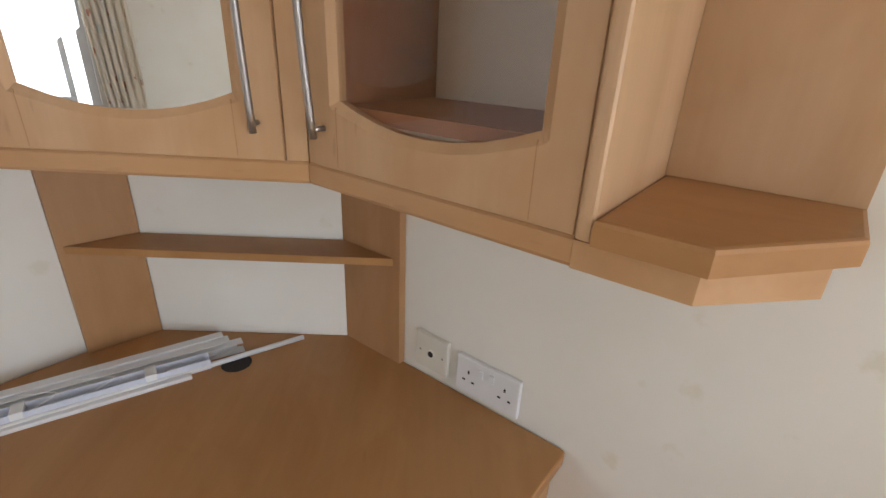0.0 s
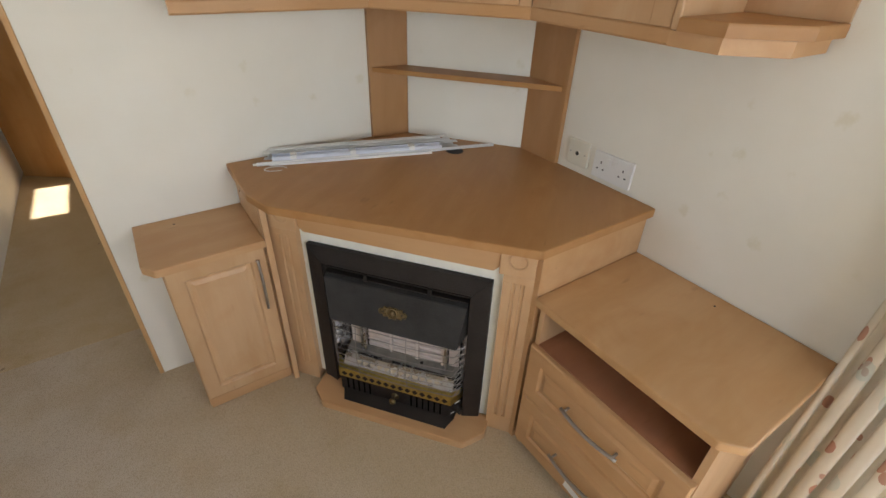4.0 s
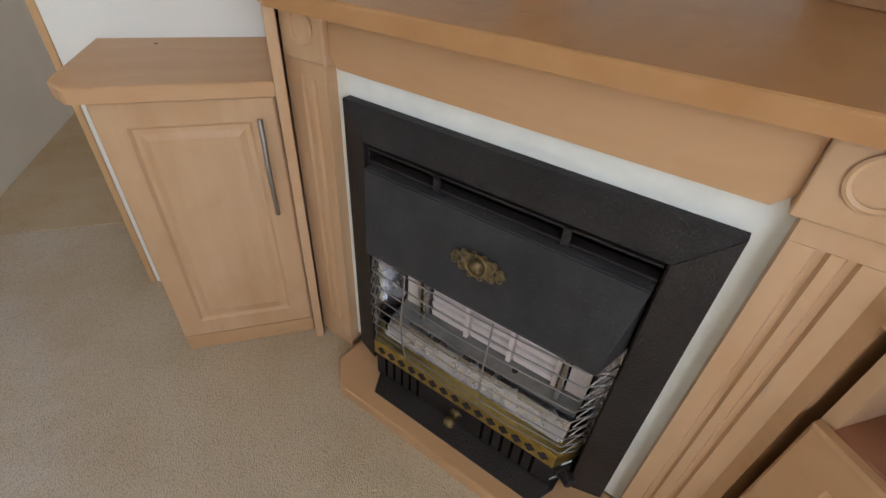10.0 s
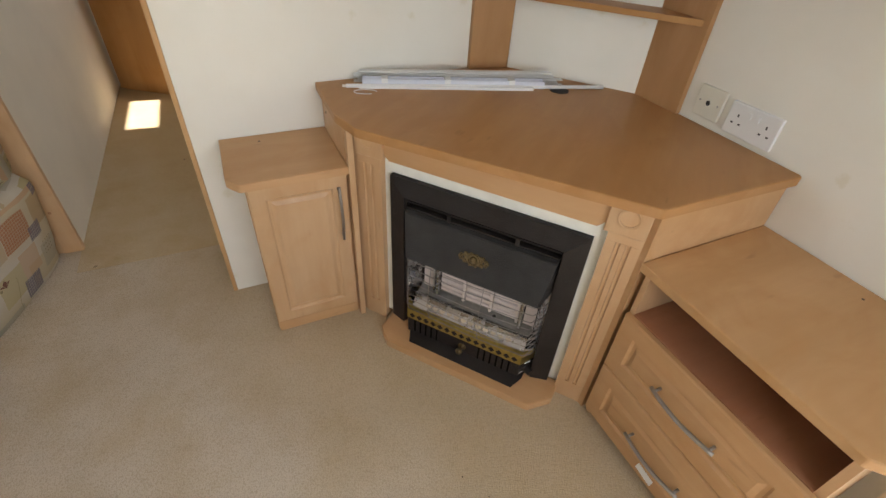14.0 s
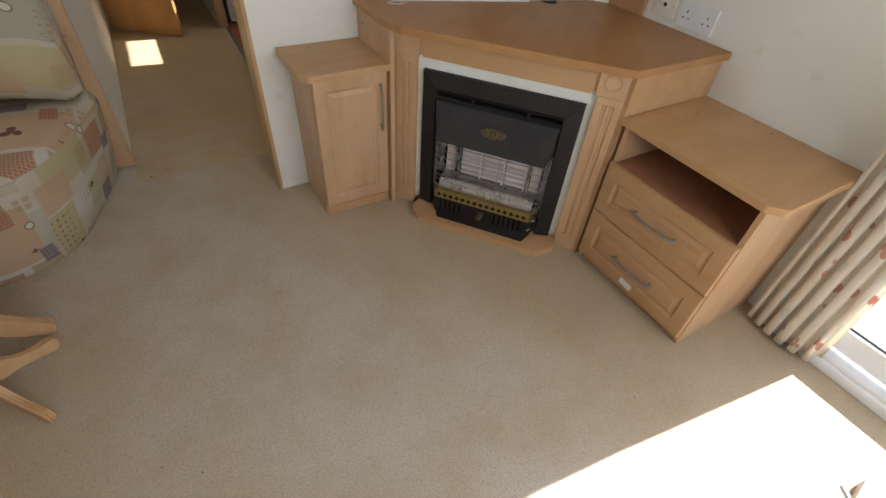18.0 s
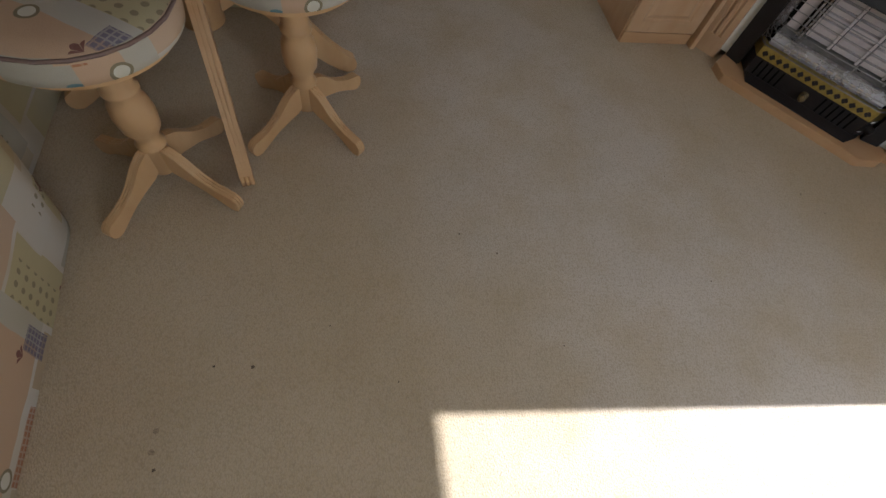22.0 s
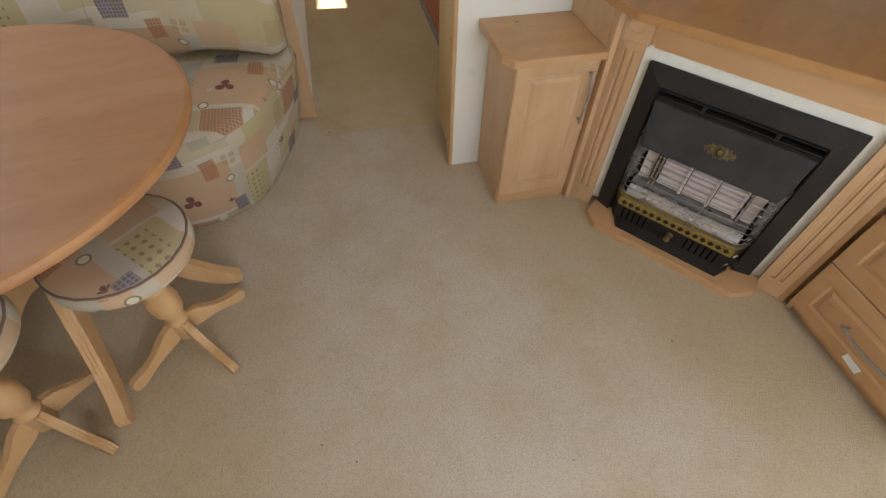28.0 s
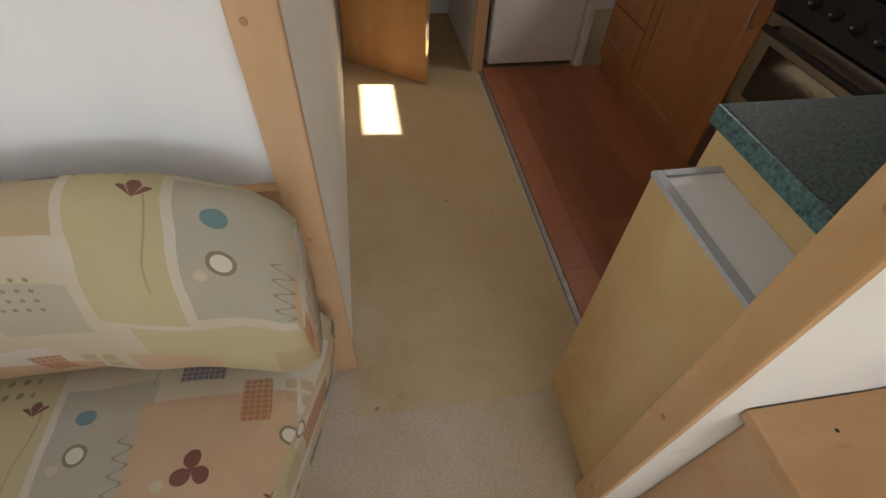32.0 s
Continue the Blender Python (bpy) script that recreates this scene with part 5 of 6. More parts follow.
# ---- sofa ----
def wrap_uv(bm, per_ring, flat_top=False, shift=(0, 0), flip=1, seam=0):
    """Lay the print round a loft: along the ring one way, along the loft the other."""
    bm.verts.index_update()
    bm.normal_update()
    lay = bm.loops.layers.uv.verify()
    co = [v.co for v in bm.verts]
    run = []
    for s in range(0, len(co), per_ring):
        q = [0.0]
        for k in range(per_ring):
            q.append(q[-1] + (co[s + k] - co[s + (k + 1) % per_ring]).length)
        run.append(q)
    for f in bm.faces:
        idx = [lp.vert.index for lp in f.loops]
        wraps = {i % per_ring for i in idx} == {0, per_ring - 1}
        for lp, i in zip(f.loops, idx):
            v, (ring, k) = lp.vert.co, divmod(i, per_ring)
            if len(idx) > 4:
                at = (v.x, v.y) if flat_top else (v.y + 0.4, v.z)
            elif flat_top:
                at = (v.x, v.y) if abs(f.normal.z) > 0.6 else (run[seam][per_ring if wraps and k == 0 else k] + 0.34 - shift[0], v.z + 0.1 - shift[1])
            else:
                at = (flip * v.x, run[len(run) // 2][per_ring if wraps and k == 0 else k])
            lp[lay].uv = (at[0] + shift[0], at[1] + shift[1])


def soften(bm, size, amount, seed):
    for v in bm.verts:
        n = noise.noise_vector(v.co / size + Vector((seed, seed * 2.1, 0)))
        v.co += n * amount


def seat_block(points, radii, z0, z1, puff, lean, shift=(0, 0)):
    """An upholstered block: rounded outline, sides leaning out from lean[0] to lean[1], and a rolled edge on the cushion."""
    o = outline_round(points, radii, 8)
    c = Vector((sum(p[0] for p in o) / len(o), sum(p[1] for p in o) / len(o)))
    dense = []
    for k in range(len(o)):
        a, b = Vector(o[k]), Vector(o[(k + 1) % len(o)])
        n = max(1, int((b - a).length / 0.08))
        dense += [a + (b - a) * i / n for i in range(n)]
    # only the sides that face the room lean; those at the walls stay upright
    room = [not (p.y > max(q.y for q in dense) - 0.02 or p.x < min(q.x for q in dense) + 0.02) for p in dense]

    def ring(out_by, z):
        out = []
        for k, p in enumerate(dense):
            tangent = (dense[(k + 1) % len(dense)] - dense[k - 1]).normalized()
            nrm = Vector((tangent.y, -tangent.x))
            if nrm.dot(p - c) < 0:
                nrm = -nrm
            q = p + nrm * (out_by if room[k] else min(out_by, 0.0))
            out.append((q.x, q.y, z))
        return out

    h = z1 - z0
    p, q = lean
    if puff:
        rings = [ring(q, z0), ring(q + 0.002, z0 + 0.012), ring(q + 0.006, z0 + h * 0.45), ring(q + 0.002, z1 - 0.03), ring(q - 0.014, z1 - 0.010), ring(q - 0.042, z1)]
        rings += [[(c.x + (x - c.x) * s, c.y + (y - c.y) * s, z1 + puff * (1 - s) * 0.7) for x, y, _ in rings[5]] for s in (0.8, 0.6, 0.4, 0.2)]
    else:
        rings = [ring(p - 0.008, z0), ring(p, z0 + 0.012), ring(p + (q - p) * 0.45, z0 + h * 0.4), ring(p + (q - p) * 0.8, z0 + h * 0.75), ring(q - 0.001, z1 - 0.006), ring(q, z1)]
    bm = ring_loft(rings)
    soften(bm, 0.17, 0.006, 4)
    wrap_uv(bm, len(rings[0]), True, shift, seam=0 if puff else len(rings) - 1)
    for f in bm.faces:
        if len(f.verts) > 4:
            for e in f.edges:
                e.smooth = False
    return bm


def back_cushion(length, section, seed, droop=0.0, swing=0.0, shift=(0, 0), flip=1):
    """A plump back cushion along x from 0 (the rounded free end) to length; section(s): list of (y, z)."""
    rings, n = [], 34
    for k in range(n + 1):
        x = length * k / n
        e = min(1.0, k / 2.0, (n - k) / 2.0)
        f = 0.86 + 0.14 * math.sin(e * math.pi / 2)
        cy, cz = sum(p[0] for p in section) / len(section), sum(p[1] for p in section) / len(section)
        sink = droop * max(0.0, 1 - x / 0.45) ** 2
        turn = swing * max(0.0, 1 - x / 0.6) ** 1.2
        rings.append([(x, cy + (y - cy) * f - turn, cz + (z - cz) * f - sink * (z - 0.4) / 0.4 + 0.012 * math.sin(x * 9 + y * 14)) for y, z in section])
    bm = ring_loft(rings)
    soften(bm, 0.13, 0.014, seed)
    wrap_uv(bm, len(section), False, shift, flip)
    return bm


def smooth_section(pts, steps=4):
    out, n = [], len(pts)
    for k in range(n):
        p0, p1, p2, p3 = (Vector(pts[(k + d) % n]) for d in (-1, 0, 1, 2))
        for i in range(steps):
            t = i / steps
            out.append(tuple(0.5 * ((2 * p1) + (p2 - p0) * t + (2 * p0 - 5 * p1 + 4 * p2 - p3) * t * t + (3 * p1 - p0 - 3 * p2 + p3) * t ** 3)))
    return out


def sofa_section(name, label, seat, radii, cushions, lean, shift=(0, 0)):
    t = thing(name, label, "sofa", (*seat[0], 0), 0, "corner sofa sections")
    ox, oy = seat[0]
    loc = [(x - ox, y - oy) for x, y in seat]
    part("base", seat_block(loc, radii, 0.001, 0.2995, 0.0, lean), M_FABRIC, t, "patchwork upholstered base", True)
    part("seat_cushion", seat_block(loc, radii, 0.30, 0.405, 0.03, lean, shift), M_FABRIC, t, "patchwork seat cushion", True)
    for bm, m in cushions:
        part("back_cushion", moved(bm, pose(-ox, -oy, 0) @ m), M_FABRIC, t, "slumped patchwork back cushion", True)
    return t


SECTION = smooth_section([(0.02, 0.41), (-0.11, 0.415), (-0.185, 0.475), (-0.205, 0.59), (-0.16, 0.74), (-0.05, 0.835), (0.015, 0.80), (0.03, 0.60)], 4)
SECTION_THIN = smooth_section([(0.02, 0.42), (-0.06, 0.425), (-0.135, 0.485), (-0.17, 0.60), (-0.14, 0.76), (-0.05, 0.855), (0.015, 0.82), (0.03, 0.60)], 4)
sofa_section("sofa", "patchwork-print sofa section along the corridor wall with one long back cushion",
             [(-3.03, 0.478), (-3.03, -0.155), (-2.36, -0.158), (-2.175, -0.03), (-2.045, 0.36), (-2.04, 0.478)], [0, 0, 0.115, 0.105, 0.06, 0.01],
             [(back_cushion(1.03, SECTION_THIN, 3, 0.055, 0.05, (0.285, -0.215), -1), pose(-1.985, 0.438, 0) @ Matrix.Diagonal((-1, 1, 1, 1)))], (0.015, 0.06), (-0.425, 0.628))
sofa_section("sofa", "patchwork-print corner sofa section", [(-3.62, 0.478), (-3.62, -0.95), (-3.04, -0.95), (-3.035, 0.478)], [0, 0, 0.09, 0],
             [(back_cushion(1.38, SECTION, 5, 0.02), pose(-3.59, -0.94, 0, 0, 0, 90))], (0.0, 0.0), (0.2, 0.1))
sofa_section("sofa", "patchwork-print sofa section along the side wall with rounded end", [(-3.62, -0.955), (-3.62, -3.3), (-2.80, -3.3), (-2.922, -0.965)], [0, 0, 0.09, 0.10],
             [(back_cushion(1.1, SECTION, 8, 0.05), pose(-3.59, -2.08, 0, 0, 0, 90)), (back_cushion(1.1, SECTION, 9, 0.05), pose(-3.59, -3.22, 0, 0, 0, 90))], (0.0, 0.03), (0.3, 0.25))
end_panel = thing("sofa_end_panel", "plain beech-effect end panel behind the sofa", "panel", (-2.1, 0.492, 0))
part("board", box(-0.16, 0.0765, -0.011, 0.012, 0.0, 0.722, 0.002), M_BEECH, end_panel)
part("edge_band", box(-0.16, 0.0765, -0.0115, 0.0125, 0.7225, 0.725, 0.0008), M_SOLID, end_panel, "pale edge band")


# ---- table and stools ----
def shaped_leg(profile, thick):
    """A blade cut from board: (radius out, height) outline, of the given thickness, along +x, with two grooves on its edge."""
    h = thick / 2
    rings = []
    for y, s in ((-h, 0.002), (-h + 0.002, 0), (-h * 0.44, 0), (-h * 0.32, 0.004), (-h * 0.2, 0), (h * 0.2, 0), (h * 0.32, 0.004), (h * 0.44, 0), (h - 0.002, 0), (h, 0.002)):
        c = (sum(p[0] for p in profile) / len(profile), sum(p[1] for p in profile) / len(profile))
        ring = []
        for x, z in profile:
            d = Vector((x - c[0], z - c[1]))
            k = 1 - s / max(d.length, 0.01)
            ring.append((c[0] + d.x * k, y, c[1] + d.y * k))
        rings.append(ring)
    return ring_loft(rings)


STOOL_LEG = smooth_section([(0.018, 0.065), (0.018, 0.128), (0.06, 0.118), (0.10, 0.082), (0.15, 0.055), (0.192, 0.046), (0.206, 0.028), (0.20, 0.004), (0.182, 0.0), (0.15, 0.016), (0.11, 0.034), (0.07, 0.046)], 2)
TABLE_LEG = smooth_section([(0.035, 0.235), (0.035, 0.40), (0.09, 0.405), (0.16, 0.33), (0.24, 0.21), (0.30, 0.125), (0.355, 0.065), (0.386, 0.042), (0.388, 0.01), (0.36, 0.0), (0.30, 0.04), (0.23, 0.11), (0.16, 0.2), (0.09, 0.26)], 2)


def stool(at, rz):
    t = thing("stool", "round beech stool with patchwork padded seat and turned column", "stool", at, rz, "stools at the dining table")
    part("column", turned([(0.024, 0.045), (0.03, 0.05), (0.030, 0.125), (0.034, 0.135), (0.028, 0.145), (0.026, 0.16), (0.040, 0.185), (0.044, 0.225), (0.040, 0.255), (0.030, 0.275), (0.037, 0.284), (0.037, 0.292), (0.030, 0.30), (0.033, 0.312), (0.028, 0.324), (0.029, 0.38), (0.031, 0.414)], 28), M_SOLID, t, "turned beech column", True)
    for k in range(4):
        part("leg", moved(shaped_leg(STOOL_LEG, 0.023), pose(0, 0, 0, 0, 0, 90 * k)), M_SOLID, t)
    part("seat_board", turned([(0.15, 0.4145), (0.152, 0.428)], 40), M_SOLID, t)
    part("seat_pad", turned([(0.158, 0.4285), (0.167, 0.434), (0.169, 0.45), (0.167, 0.474), (0.160, 0.483), (0.12, 0.4895), (0.06, 0.493), (0.01, 0.494)], 48), M_FABRIC, t, "patchwork padded seat", True, True)
    part("piping", moved(ring_bar(0.1645, 0.0035), pose(0, 0, 0.4795)), M_FABRIC_EDGE, t, "brown seat piping", True)
    return t


M_FABRIC_EDGE = plain("brown_piping", (0.20, 0.13, 0.10), 0.9, vary=0.1)
stool((-2.398, -0.662, 0), 44)
stool((-2.735, -0.872, 0), 59)


def dining_table():
    t = thing("dining_table", "round beech-effect dining table on a turned pedestal with curved legs", "table", (-2.634, -0.532, 0), 13)
    back = pose(0, 0, 0, 0, 0, -13)
    oval = [(0.487 * math.cos(a), 0.512 * math.sin(a)) for a in [2 * math.pi * k / 72 for k in range(72)]]
    rings = []
    for s, z in ((0.975, 0.702), (0.993, 0.705), (1.0, 0.714), (1.0, 0.719), (0.994, 0.727), (0.98, 0.731)):
        rings.append([(x * s, y * s, z) for x, y in oval])
    part("tabletop", moved(ring_loft(rings), back), M_TABLE, t, "round beech-effect tabletop")
    part("column", turned([(0.04, 0.20), (0.052, 0.21), (0.052, 0.42), (0.06, 0.43), (0.05, 0.445), (0.046, 0.46), (0.062, 0.50), (0.066, 0.56), (0.055, 0.61), (0.045, 0.63), (0.055, 0.64), (0.055, 0.665), (0.12, 0.672), (0.12, 0.7015)], 30), M_SOLID, t, "turned beech pedestal", True)
    for k in range(4):
        part("leg", moved(shaped_leg(TABLE_LEG, 0.032), pose(0, 0, 0, 0, 0, 90 * k)), M_SOLID, t, "curved beech leg")


dining_table()


# ---- kitchen and corridor ----
strip = thing("threshold_strip", "worn aluminium threshold strip between carpet and laminate", "threshold strip", (-1.201, 1.145, 0), -1.0)
part("strip", ring_loft([[(-0.012, y, 0.0005), (-0.008, y, 0.004), (0.0, y, 0.005), (0.008, y, 0.004), (0.012, y, 0.0025)] for y in (-1.09, 1.09)]), M_STRIP, strip)


def kitchen_unit(name, label, y0, y1, fronts):
    """A base unit on the right wall; fronts: (z0, z1, kind)."""
    t = thing(name, label, "kitchen unit", (-0.5, y1, 0), -90, "kitchen base units")
    w = y1 - y0
    part("body", box(0, w, 0.018, 0.49, 0.09, 0.86), M_KITCHEN, t)
    part("plinth", box(0, w, 0.03, 0.045, 0.0, 0.0895), M_KITCHEN, t)
    for z0, z1, kind in fronts:
        f = part("door" if kind == "door" else "drawer_front", moved(moulded_panel(w - 0.004, z1 - z0, 0.0175, 0.055), pose(0.002, 0, z0)), M_KITCHEN, t)
        if kind == "door":
            part("handle", moved(bow_handle(0.16), pose(w - 0.04, 0, z1 - 0.05, 0, 90, 0)), M_STEEL, f, "bowed steel handle", True)
        else:
            part("handle", moved(bow_handle(0.12), pose(w / 2 - 0.06, 0, (z0 + z1) / 2)), M_STEEL, f, "bowed steel handle", True)


kitchen_unit("kitchen_unit", "dark beech-effect kitchen drawer unit", 1.8355, 2.2, [(0.095, 0.375, "drawer"), (0.38, 0.62, "drawer"), (0.625, 0.855, "drawer")])
kitchen_unit("kitchen_unit", "dark beech-effect kitchen cupboard with moulded door", 1.19, 1.835, [(0.095, 0.855, "door")])
wt = thing("worktop", "dark green speckled worktop over the kitchen units", "worktop", (-0.25, 1.7, 0.8605))
part("slab", box(-0.27, 0.248, -0.51, 0.5, 0, 0.038, 0.006), M_GREEN, wt)


def cooker():
    t = thing("cooker", "black and steel freestanding gas cooker", "cooker", (-0.5, 1.185, 0), -90)
    w = 0.54
    part("body", box(0, w, 0.02, 0.49, 0.02, 0.88), M_BLACK, t)
    for z0, z1, n in ((0.10, 0.40, "lower_oven_door"), (0.41, 0.735, "oven_door")):
        d = part(n, box(0.01, w - 0.01, -0.012, 0.0195, z0, z1, 0.006), M_STEEL_DARK, t, "brushed steel oven door")
        part("oven_window", box(0.075, w - 0.075, -0.0145, -0.0125, z0 + 0.06, z1 - 0.085, 0.0008), M_OVENGLASS, d, "dark oven glass")
        bar = tube([(0.05, -0.045, z1 - 0.035), (w - 0.05, -0.045, z1 - 0.035)], 0.011, 12)
        for x in (0.065, w - 0.065):
            tube([(x, -0.012, z1 - 0.035), (x, -0.045, z1 - 0.035)], 0.008, 8, bm=bar)
        part("door_handle", bar, M_BLACK, d, "black bar handle", True)
    panel = part("control_panel", ring_loft([[(x, 0.0195, 0.745), (x, -0.012, 0.745), (x, 0.004, 0.872), (x, 0.0195, 0.872)] for x in (0.002, w - 0.002)]), M_BLACK, t)
    for k in range(6):
        knob = moved(turned([(0.019, 0), (0.018, 0.004), (0.014, 0.006), (0.013, 0.024), (0.010, 0.026)], 20), pose(0.06 + k * 0.084, -0.005, 0.806, 83))
        kn = part("knob", knob, M_BLACK, panel, smooth=True)
        part("knob_cap", moved(turned([(0.0045, 0.0262), (0.004, 0.0275)], 14), pose(0.06 + k * 0.084, -0.005, 0.806, 83)), M_STEEL, kn, "steel knob cap")
    hob = part("hob", box(0.0, w, 0.0, 0.49, 0.8805, 0.895, 0.004), M_BLACK, t, "black enamel hob")
    for x in (0.14, 0.4):
        for y in (0.13, 0.36):
            part("burner", moved(turned([(0.045, 0.8955), (0.045, 0.905), (0.034, 0.907), (0.034, 0.915), (0.03, 0.917)], 24), pose(x, y, 0)), M_STEEL_DARK, hob)
            for a in range(4):
                part("pan_support", moved(box(0.03, 0.115, -0.004, 0.004, 0.922, 0.93), pose(x, y, 0, 0, 0, 45 + 90 * a)), M_BLACK, hob)
            for a in range(4):
                part("support_foot", moved(box(0.107, 0.115, -0.004, 0.004, 0.8955, 0.9215), pose(x, y, 0, 0, 0, 45 + 90 * a)), M_BLACK, hob)


cooker()


def fridge():
    t = thing("fridge", "white under-counter fridge in the kitchen", "fridge", (-1.138, 2.262, 0))
    part("body", box(0.004, 0.514, 0.05, 0.55, 0.02, 0.85, 0.006), M_FRIDGE, t)
    d = part("door", box(0, 0.518, 0.0, 0.0485, 0.028, 0.845, 0.012, 3), M_FRIDGE, t, "white fridge door")
    part("door_handle", box(0.03, 0.16, -0.012, -0.0005, 0.80, 0.83, 0.004), M_FRIDGE, d)
    for x in (0.03, 0.48):
        part("foot", moved(turned([(0.016, 0.0), (0.016, 0.0195)], 14), pose(x, 0.08, 0)), M_DARK, t)


fridge()
side_post = thing("fridge_filler", "white filler post beside the fridge", "filler panel", (-0.59, 2.24, 0))
part("board", box(-0.022, 0.02, 0.0, 0.58, 0.0, 0.9, 0.003), M_PVC, side_post)


def end_unit():
    t = thing("worktop_end_unit", "pale birch end unit with white melamine shelf behind the partition", "kitchen unit", (-1.372, 0.056, 0))
    part("end_panel", box(0.0, 0.014, 0.0, 0.294, 0.0, 0.806, 0.001), M_BIRCH, t, "pale birch end panel")
    part("side_panel", box(0.0145, 0.126, 0.28, 0.294, 0.0, 0.806), M_BIRCH, t)
    part("shelf_board", box(0.016, 0.126, 0.0, 0.28, 0.797, 0.812), M_PLASTIC, t, "white melamine shelf")
    part("edge_band", box(-0.002, 0.0155, -0.0005, 0.296, 0.8065, 0.816, 0.001), M_GREY, t, "grey edge band")
    part("edge_band", box(0.016, 0.127, 0.2805, 0.296, 0.8065, 0.816, 0.001), M_GREY, t, "grey edge band")
    part("upstand", box(0.1275, 0.146, 0.0, 0.345, 0.0, 0.864, 0.001), M_BIRCH, t, "pale birch upstand")
    part("back_panel", box(0.1465, 1.3, 0.33, 0.345, 0.0, 0.864), M_KITCHEN, t)


end_unit()
wt2 = thing("worktop", "dark green speckled worktop end behind the partition", "worktop", (-1.26, 0.056, 0.8645))
part("slab", box(0.008, 1.2, 0.0, 0.358, 0.0, 0.036, 0.004), M_GREEN, wt2)
part("edge_strip", box(0.003, 0.0075, 0.0, 0.358, 0.001, 0.035), M_GREEN_EDGE, wt2, "teal speckled edge strip")

door_2 = tagged(new("door_2"), "veneered wooden corridor door standing open", kind="structure")
door_2.matrix_world = pose(-1.945, 2.43, 0, 0, 0, -36.5)
part("leaf", box(0, 0.53, 0.0, 0.034, 0.006, 1.97, 0.003), M_DOORWOOD, door_2)
part("latch_plate", box(0.5303, 0.5315, 0.008, 0.026, 0.24, 0.36), M_STEEL, door_2)


# ---- things on the floor ----
def carton():
    """A flat six-sided carton, its lid half white and half blue."""
    t = thing("carton", "flat white and blue six-sided carton on the carpet", "box", (-0.445, -2.17, 0), 8)
    hexa = lambda k: [(-0.115 * k, 0.035 * k), (-0.115 * k, -0.035 * k), (-0.05 * k, -0.11 * k), (0.115 * k, -0.11 * k), (0.115 * k, 0.11 * k), (-0.05 * k, 0.11 * k)]
    part("tray", prism(hexa(1), 0.0, 0.034, 0.002), M_CARD, t, "grey cardboard tray")
    part("lid", prism([(-0.107, 0.033), (-0.107, 0.012), (0.107, 0.012), (0.107, 0.103), (-0.046, 0.103)], 0.0342, 0.037, 0.0008), M_PLASTIC, t, "white printed half of the lid")
    part("lid", prism([(-0.107, 0.0115), (-0.107, -0.033), (-0.046, -0.103), (0.107, -0.103), (0.107, 0.0115)], 0.0342, 0.037, 0.0008), M_BLUEPRINT, t, "blue printed half of the lid")
    part("grip", tube([(-0.02, 0.1, 0.0375), (-0.005, 0.125, 0.05), (0.02, 0.15, 0.05)], 0.007, 8), M_GREY, t, "grey grip", True)


M_CARD = plain("grey_card", (0.52, 0.50, 0.47), 0.8, vary=0.08)
M_BLUEPRINT = plain("blue_print", (0.03, 0.22, 0.48), 0.4, vary=0.05)
carton()


def stain(x, y, r, seed):
    rnd = random.Random(seed)
    r *= 0.62
    bm = bmesh.new()
    pts = [(r * (0.6 + 0.6 * rnd.random()) * math.cos(a), r * (0.6 + 0.6 * rnd.random()) * math.sin(a)) for a in [2 * math.pi * k / 12 for k in range(12)]]
    lift = 0.002 if y > SEAM_Y else 0.0
    low = [bm.verts.new((x + p, y + q, lift + 0.0003)) for p, q in pts]
    high = [bm.verts.new((x + p * 0.7, y + q * 0.7, lift + 0.0012)) for p, q in pts]
    bm.faces.new(high)
    for k in range(12):
        bm.faces.new((low[k], low[(k + 1) % 12], high[(k + 1) % 12], high[k]))
    part("stain", bm, M_STAIN if r < 0.0056 else M_STAIN_PALE, floor, "small dark stain in the carpet")


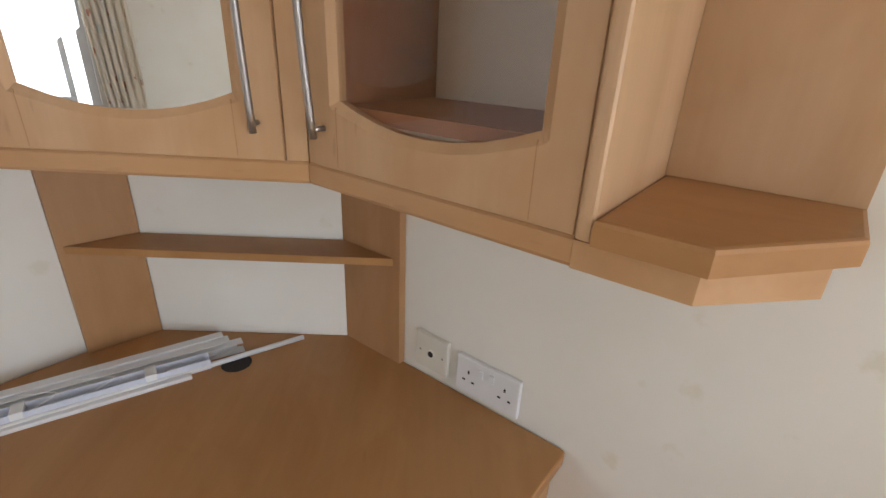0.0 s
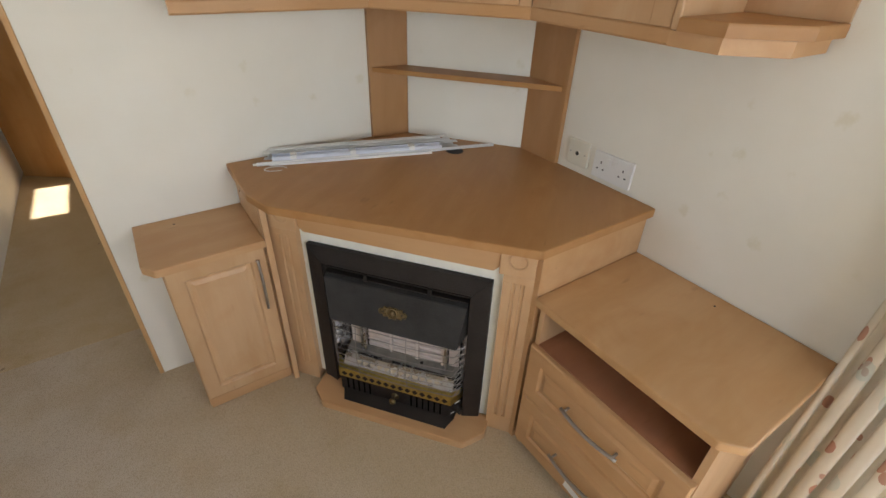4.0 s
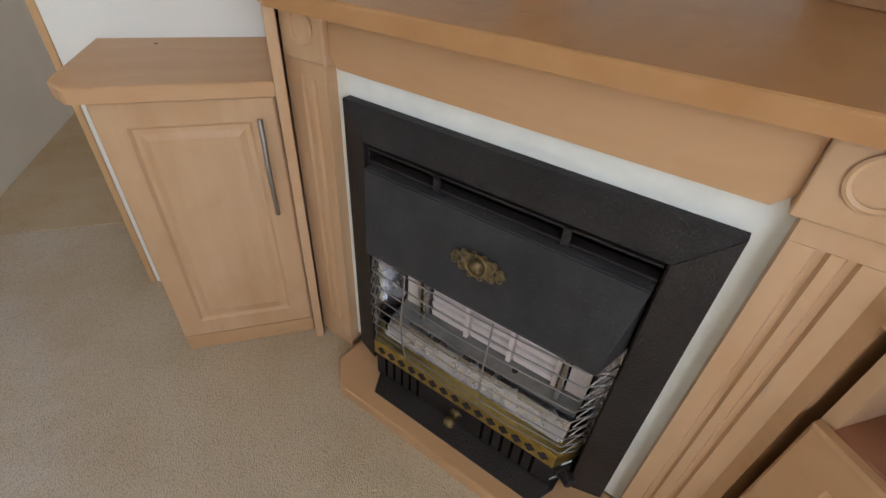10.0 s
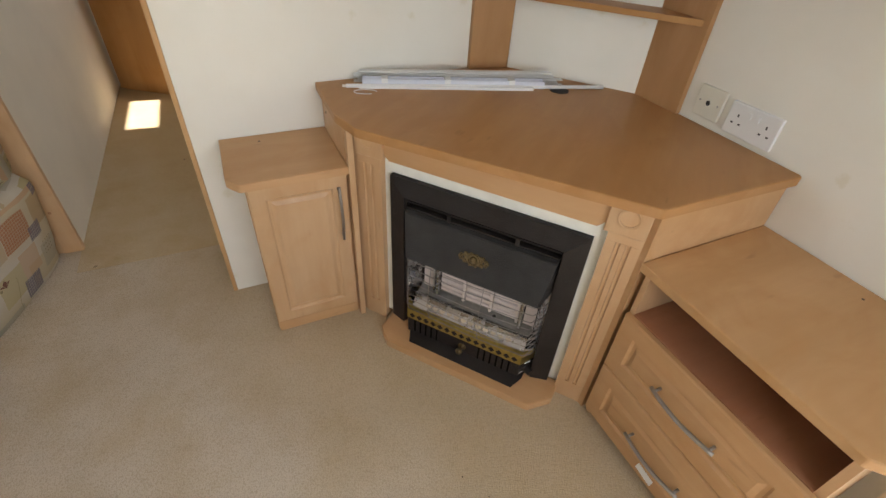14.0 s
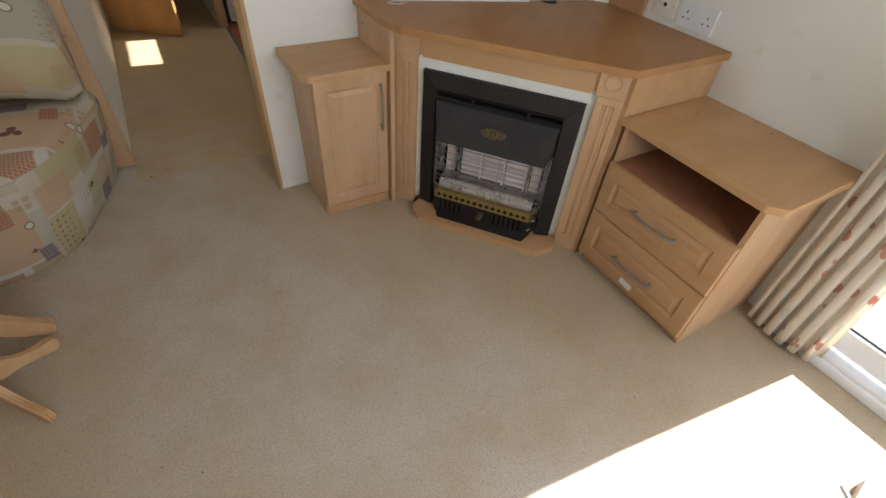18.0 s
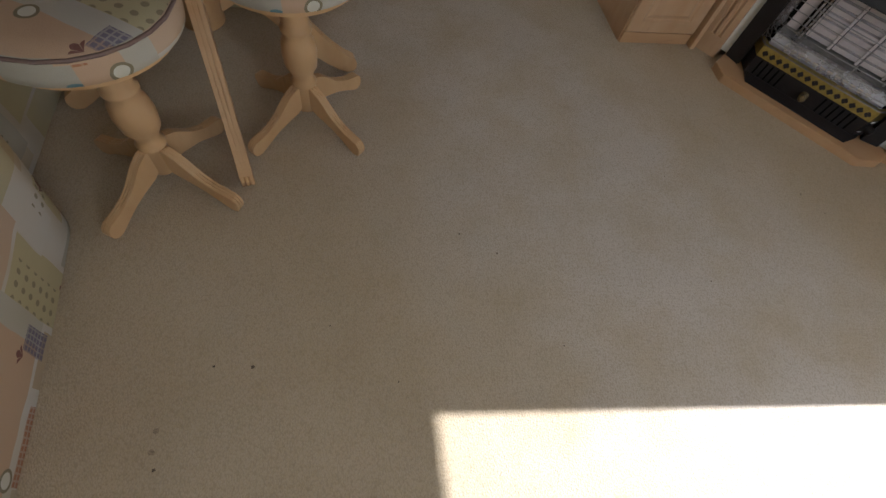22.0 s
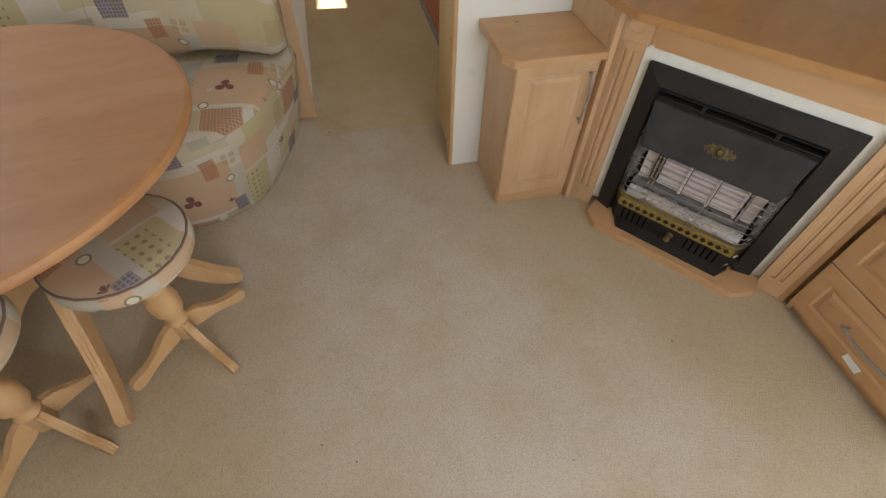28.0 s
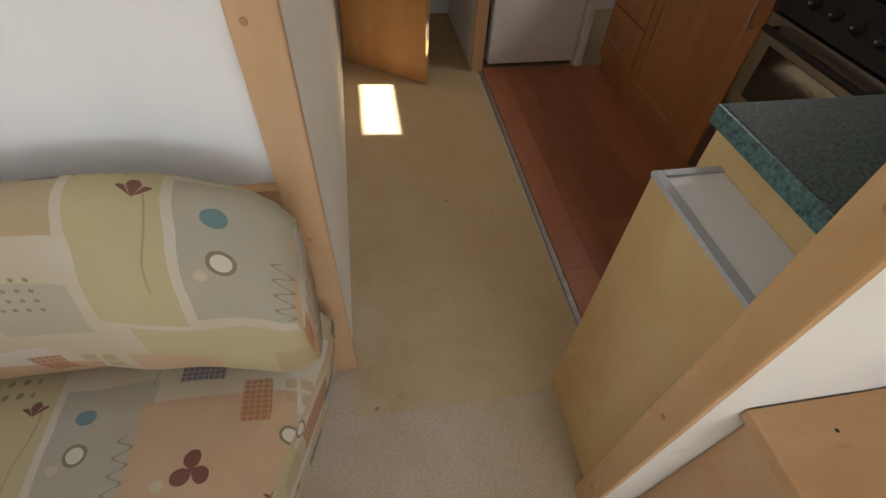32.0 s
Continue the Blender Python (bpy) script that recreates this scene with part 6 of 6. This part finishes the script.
M_CAP = plain("brown_cap", (0.40, 0.21, 0.10), 0.5)
M_STAIN = plain("dark_carpet_stain", (0.13, 0.095, 0.06), 0.98, vary=0.3, scale=300, relief=0.5)
M_STAIN_PALE = plain("brown_carpet_stain", (0.33, 0.25, 0.16), 0.98, vary=0.3, scale=300, relief=0.5)
for k, (x, y, r) in enumerate(((-2.516, -1.379, 0.0065), (-2.593, -1.370, 0.0045), (-2.680, -1.555, 0.006), (-2.356, -1.303, 0.003), (-2.215, -1.444, 0.0035), (-2.686, -1.486, 0.0093), (-2.689, -1.523, 0.0097), (-0.890, -0.999, 0.005), (-0.846, -1.075, 0.004), (-0.720, -1.545, 0.005), (-1.35, -1.27, 0.004), (-1.342, -0.913, 0.0035), (-1.93, -1.145, 0.0045), (-2.02, -1.08, 0.004), (-1.818, -1.404, 0.0035), (-1.56, 1.18, 0.008), (-1.38, 1.10, 0.006), (-1.9, 0.34, 0.012))):
    stain(x, y, r, k)

for x, z in ((-2.0, 1.03), (-1.99, 0.592), (-1.995, 0.2), (-1.99, 1.5)):
    part("screw_cap", moved(turned([(0.006, 0), (0.0055, 0.0012)], 12), pose(x, 0.474, z, 90)), M_CAP, corridor_trim, "brown screw cap")
for y, z in ((0.026, 1.04), (0.03, 0.55), (0.026, 0.12)):
    part("screw_cap", moved(turned([(0.006, 0), (0.0055, 0.0012)], 12), pose(-1.402, y, z, 0, -90)), M_CAP, partition_trim, "brown screw cap")

# laminate planks, laid along the kitchen
plank_mesh = to_mesh("plank", box(0, 0.1192, 0, 0.7004, 0.0, 0.006, 0.0006, 1), M_LAMINATE)
laminate = tagged(new("floor_kitchen", to_mesh("floor_kitchen", box(-1.17, -0.48, 0.42, 2.25, -0.001, 0.0008), M_DARK)), "red-brown laminate plank floor", kind="structure")
for i in range(6):
    for j in range(4):
        y = 0.06 + 0.7007 * j - 0.233 * (i % 3)
        lo, hi = max(0.42, y), min(2.262, y + 0.70)
        if hi - lo < 0.05:
            continue
        ob = new("plank", plank_mesh)
        ob.parent = laminate
        ob.matrix_basis = pose(-1.212, 0.42, 0, 0, 0, -1.0) @ pose(0.012 + 0.1195 * i, lo - 0.42, 0.001) @ Matrix.Diagonal((1, (hi - lo) / 0.70, 1, 1))
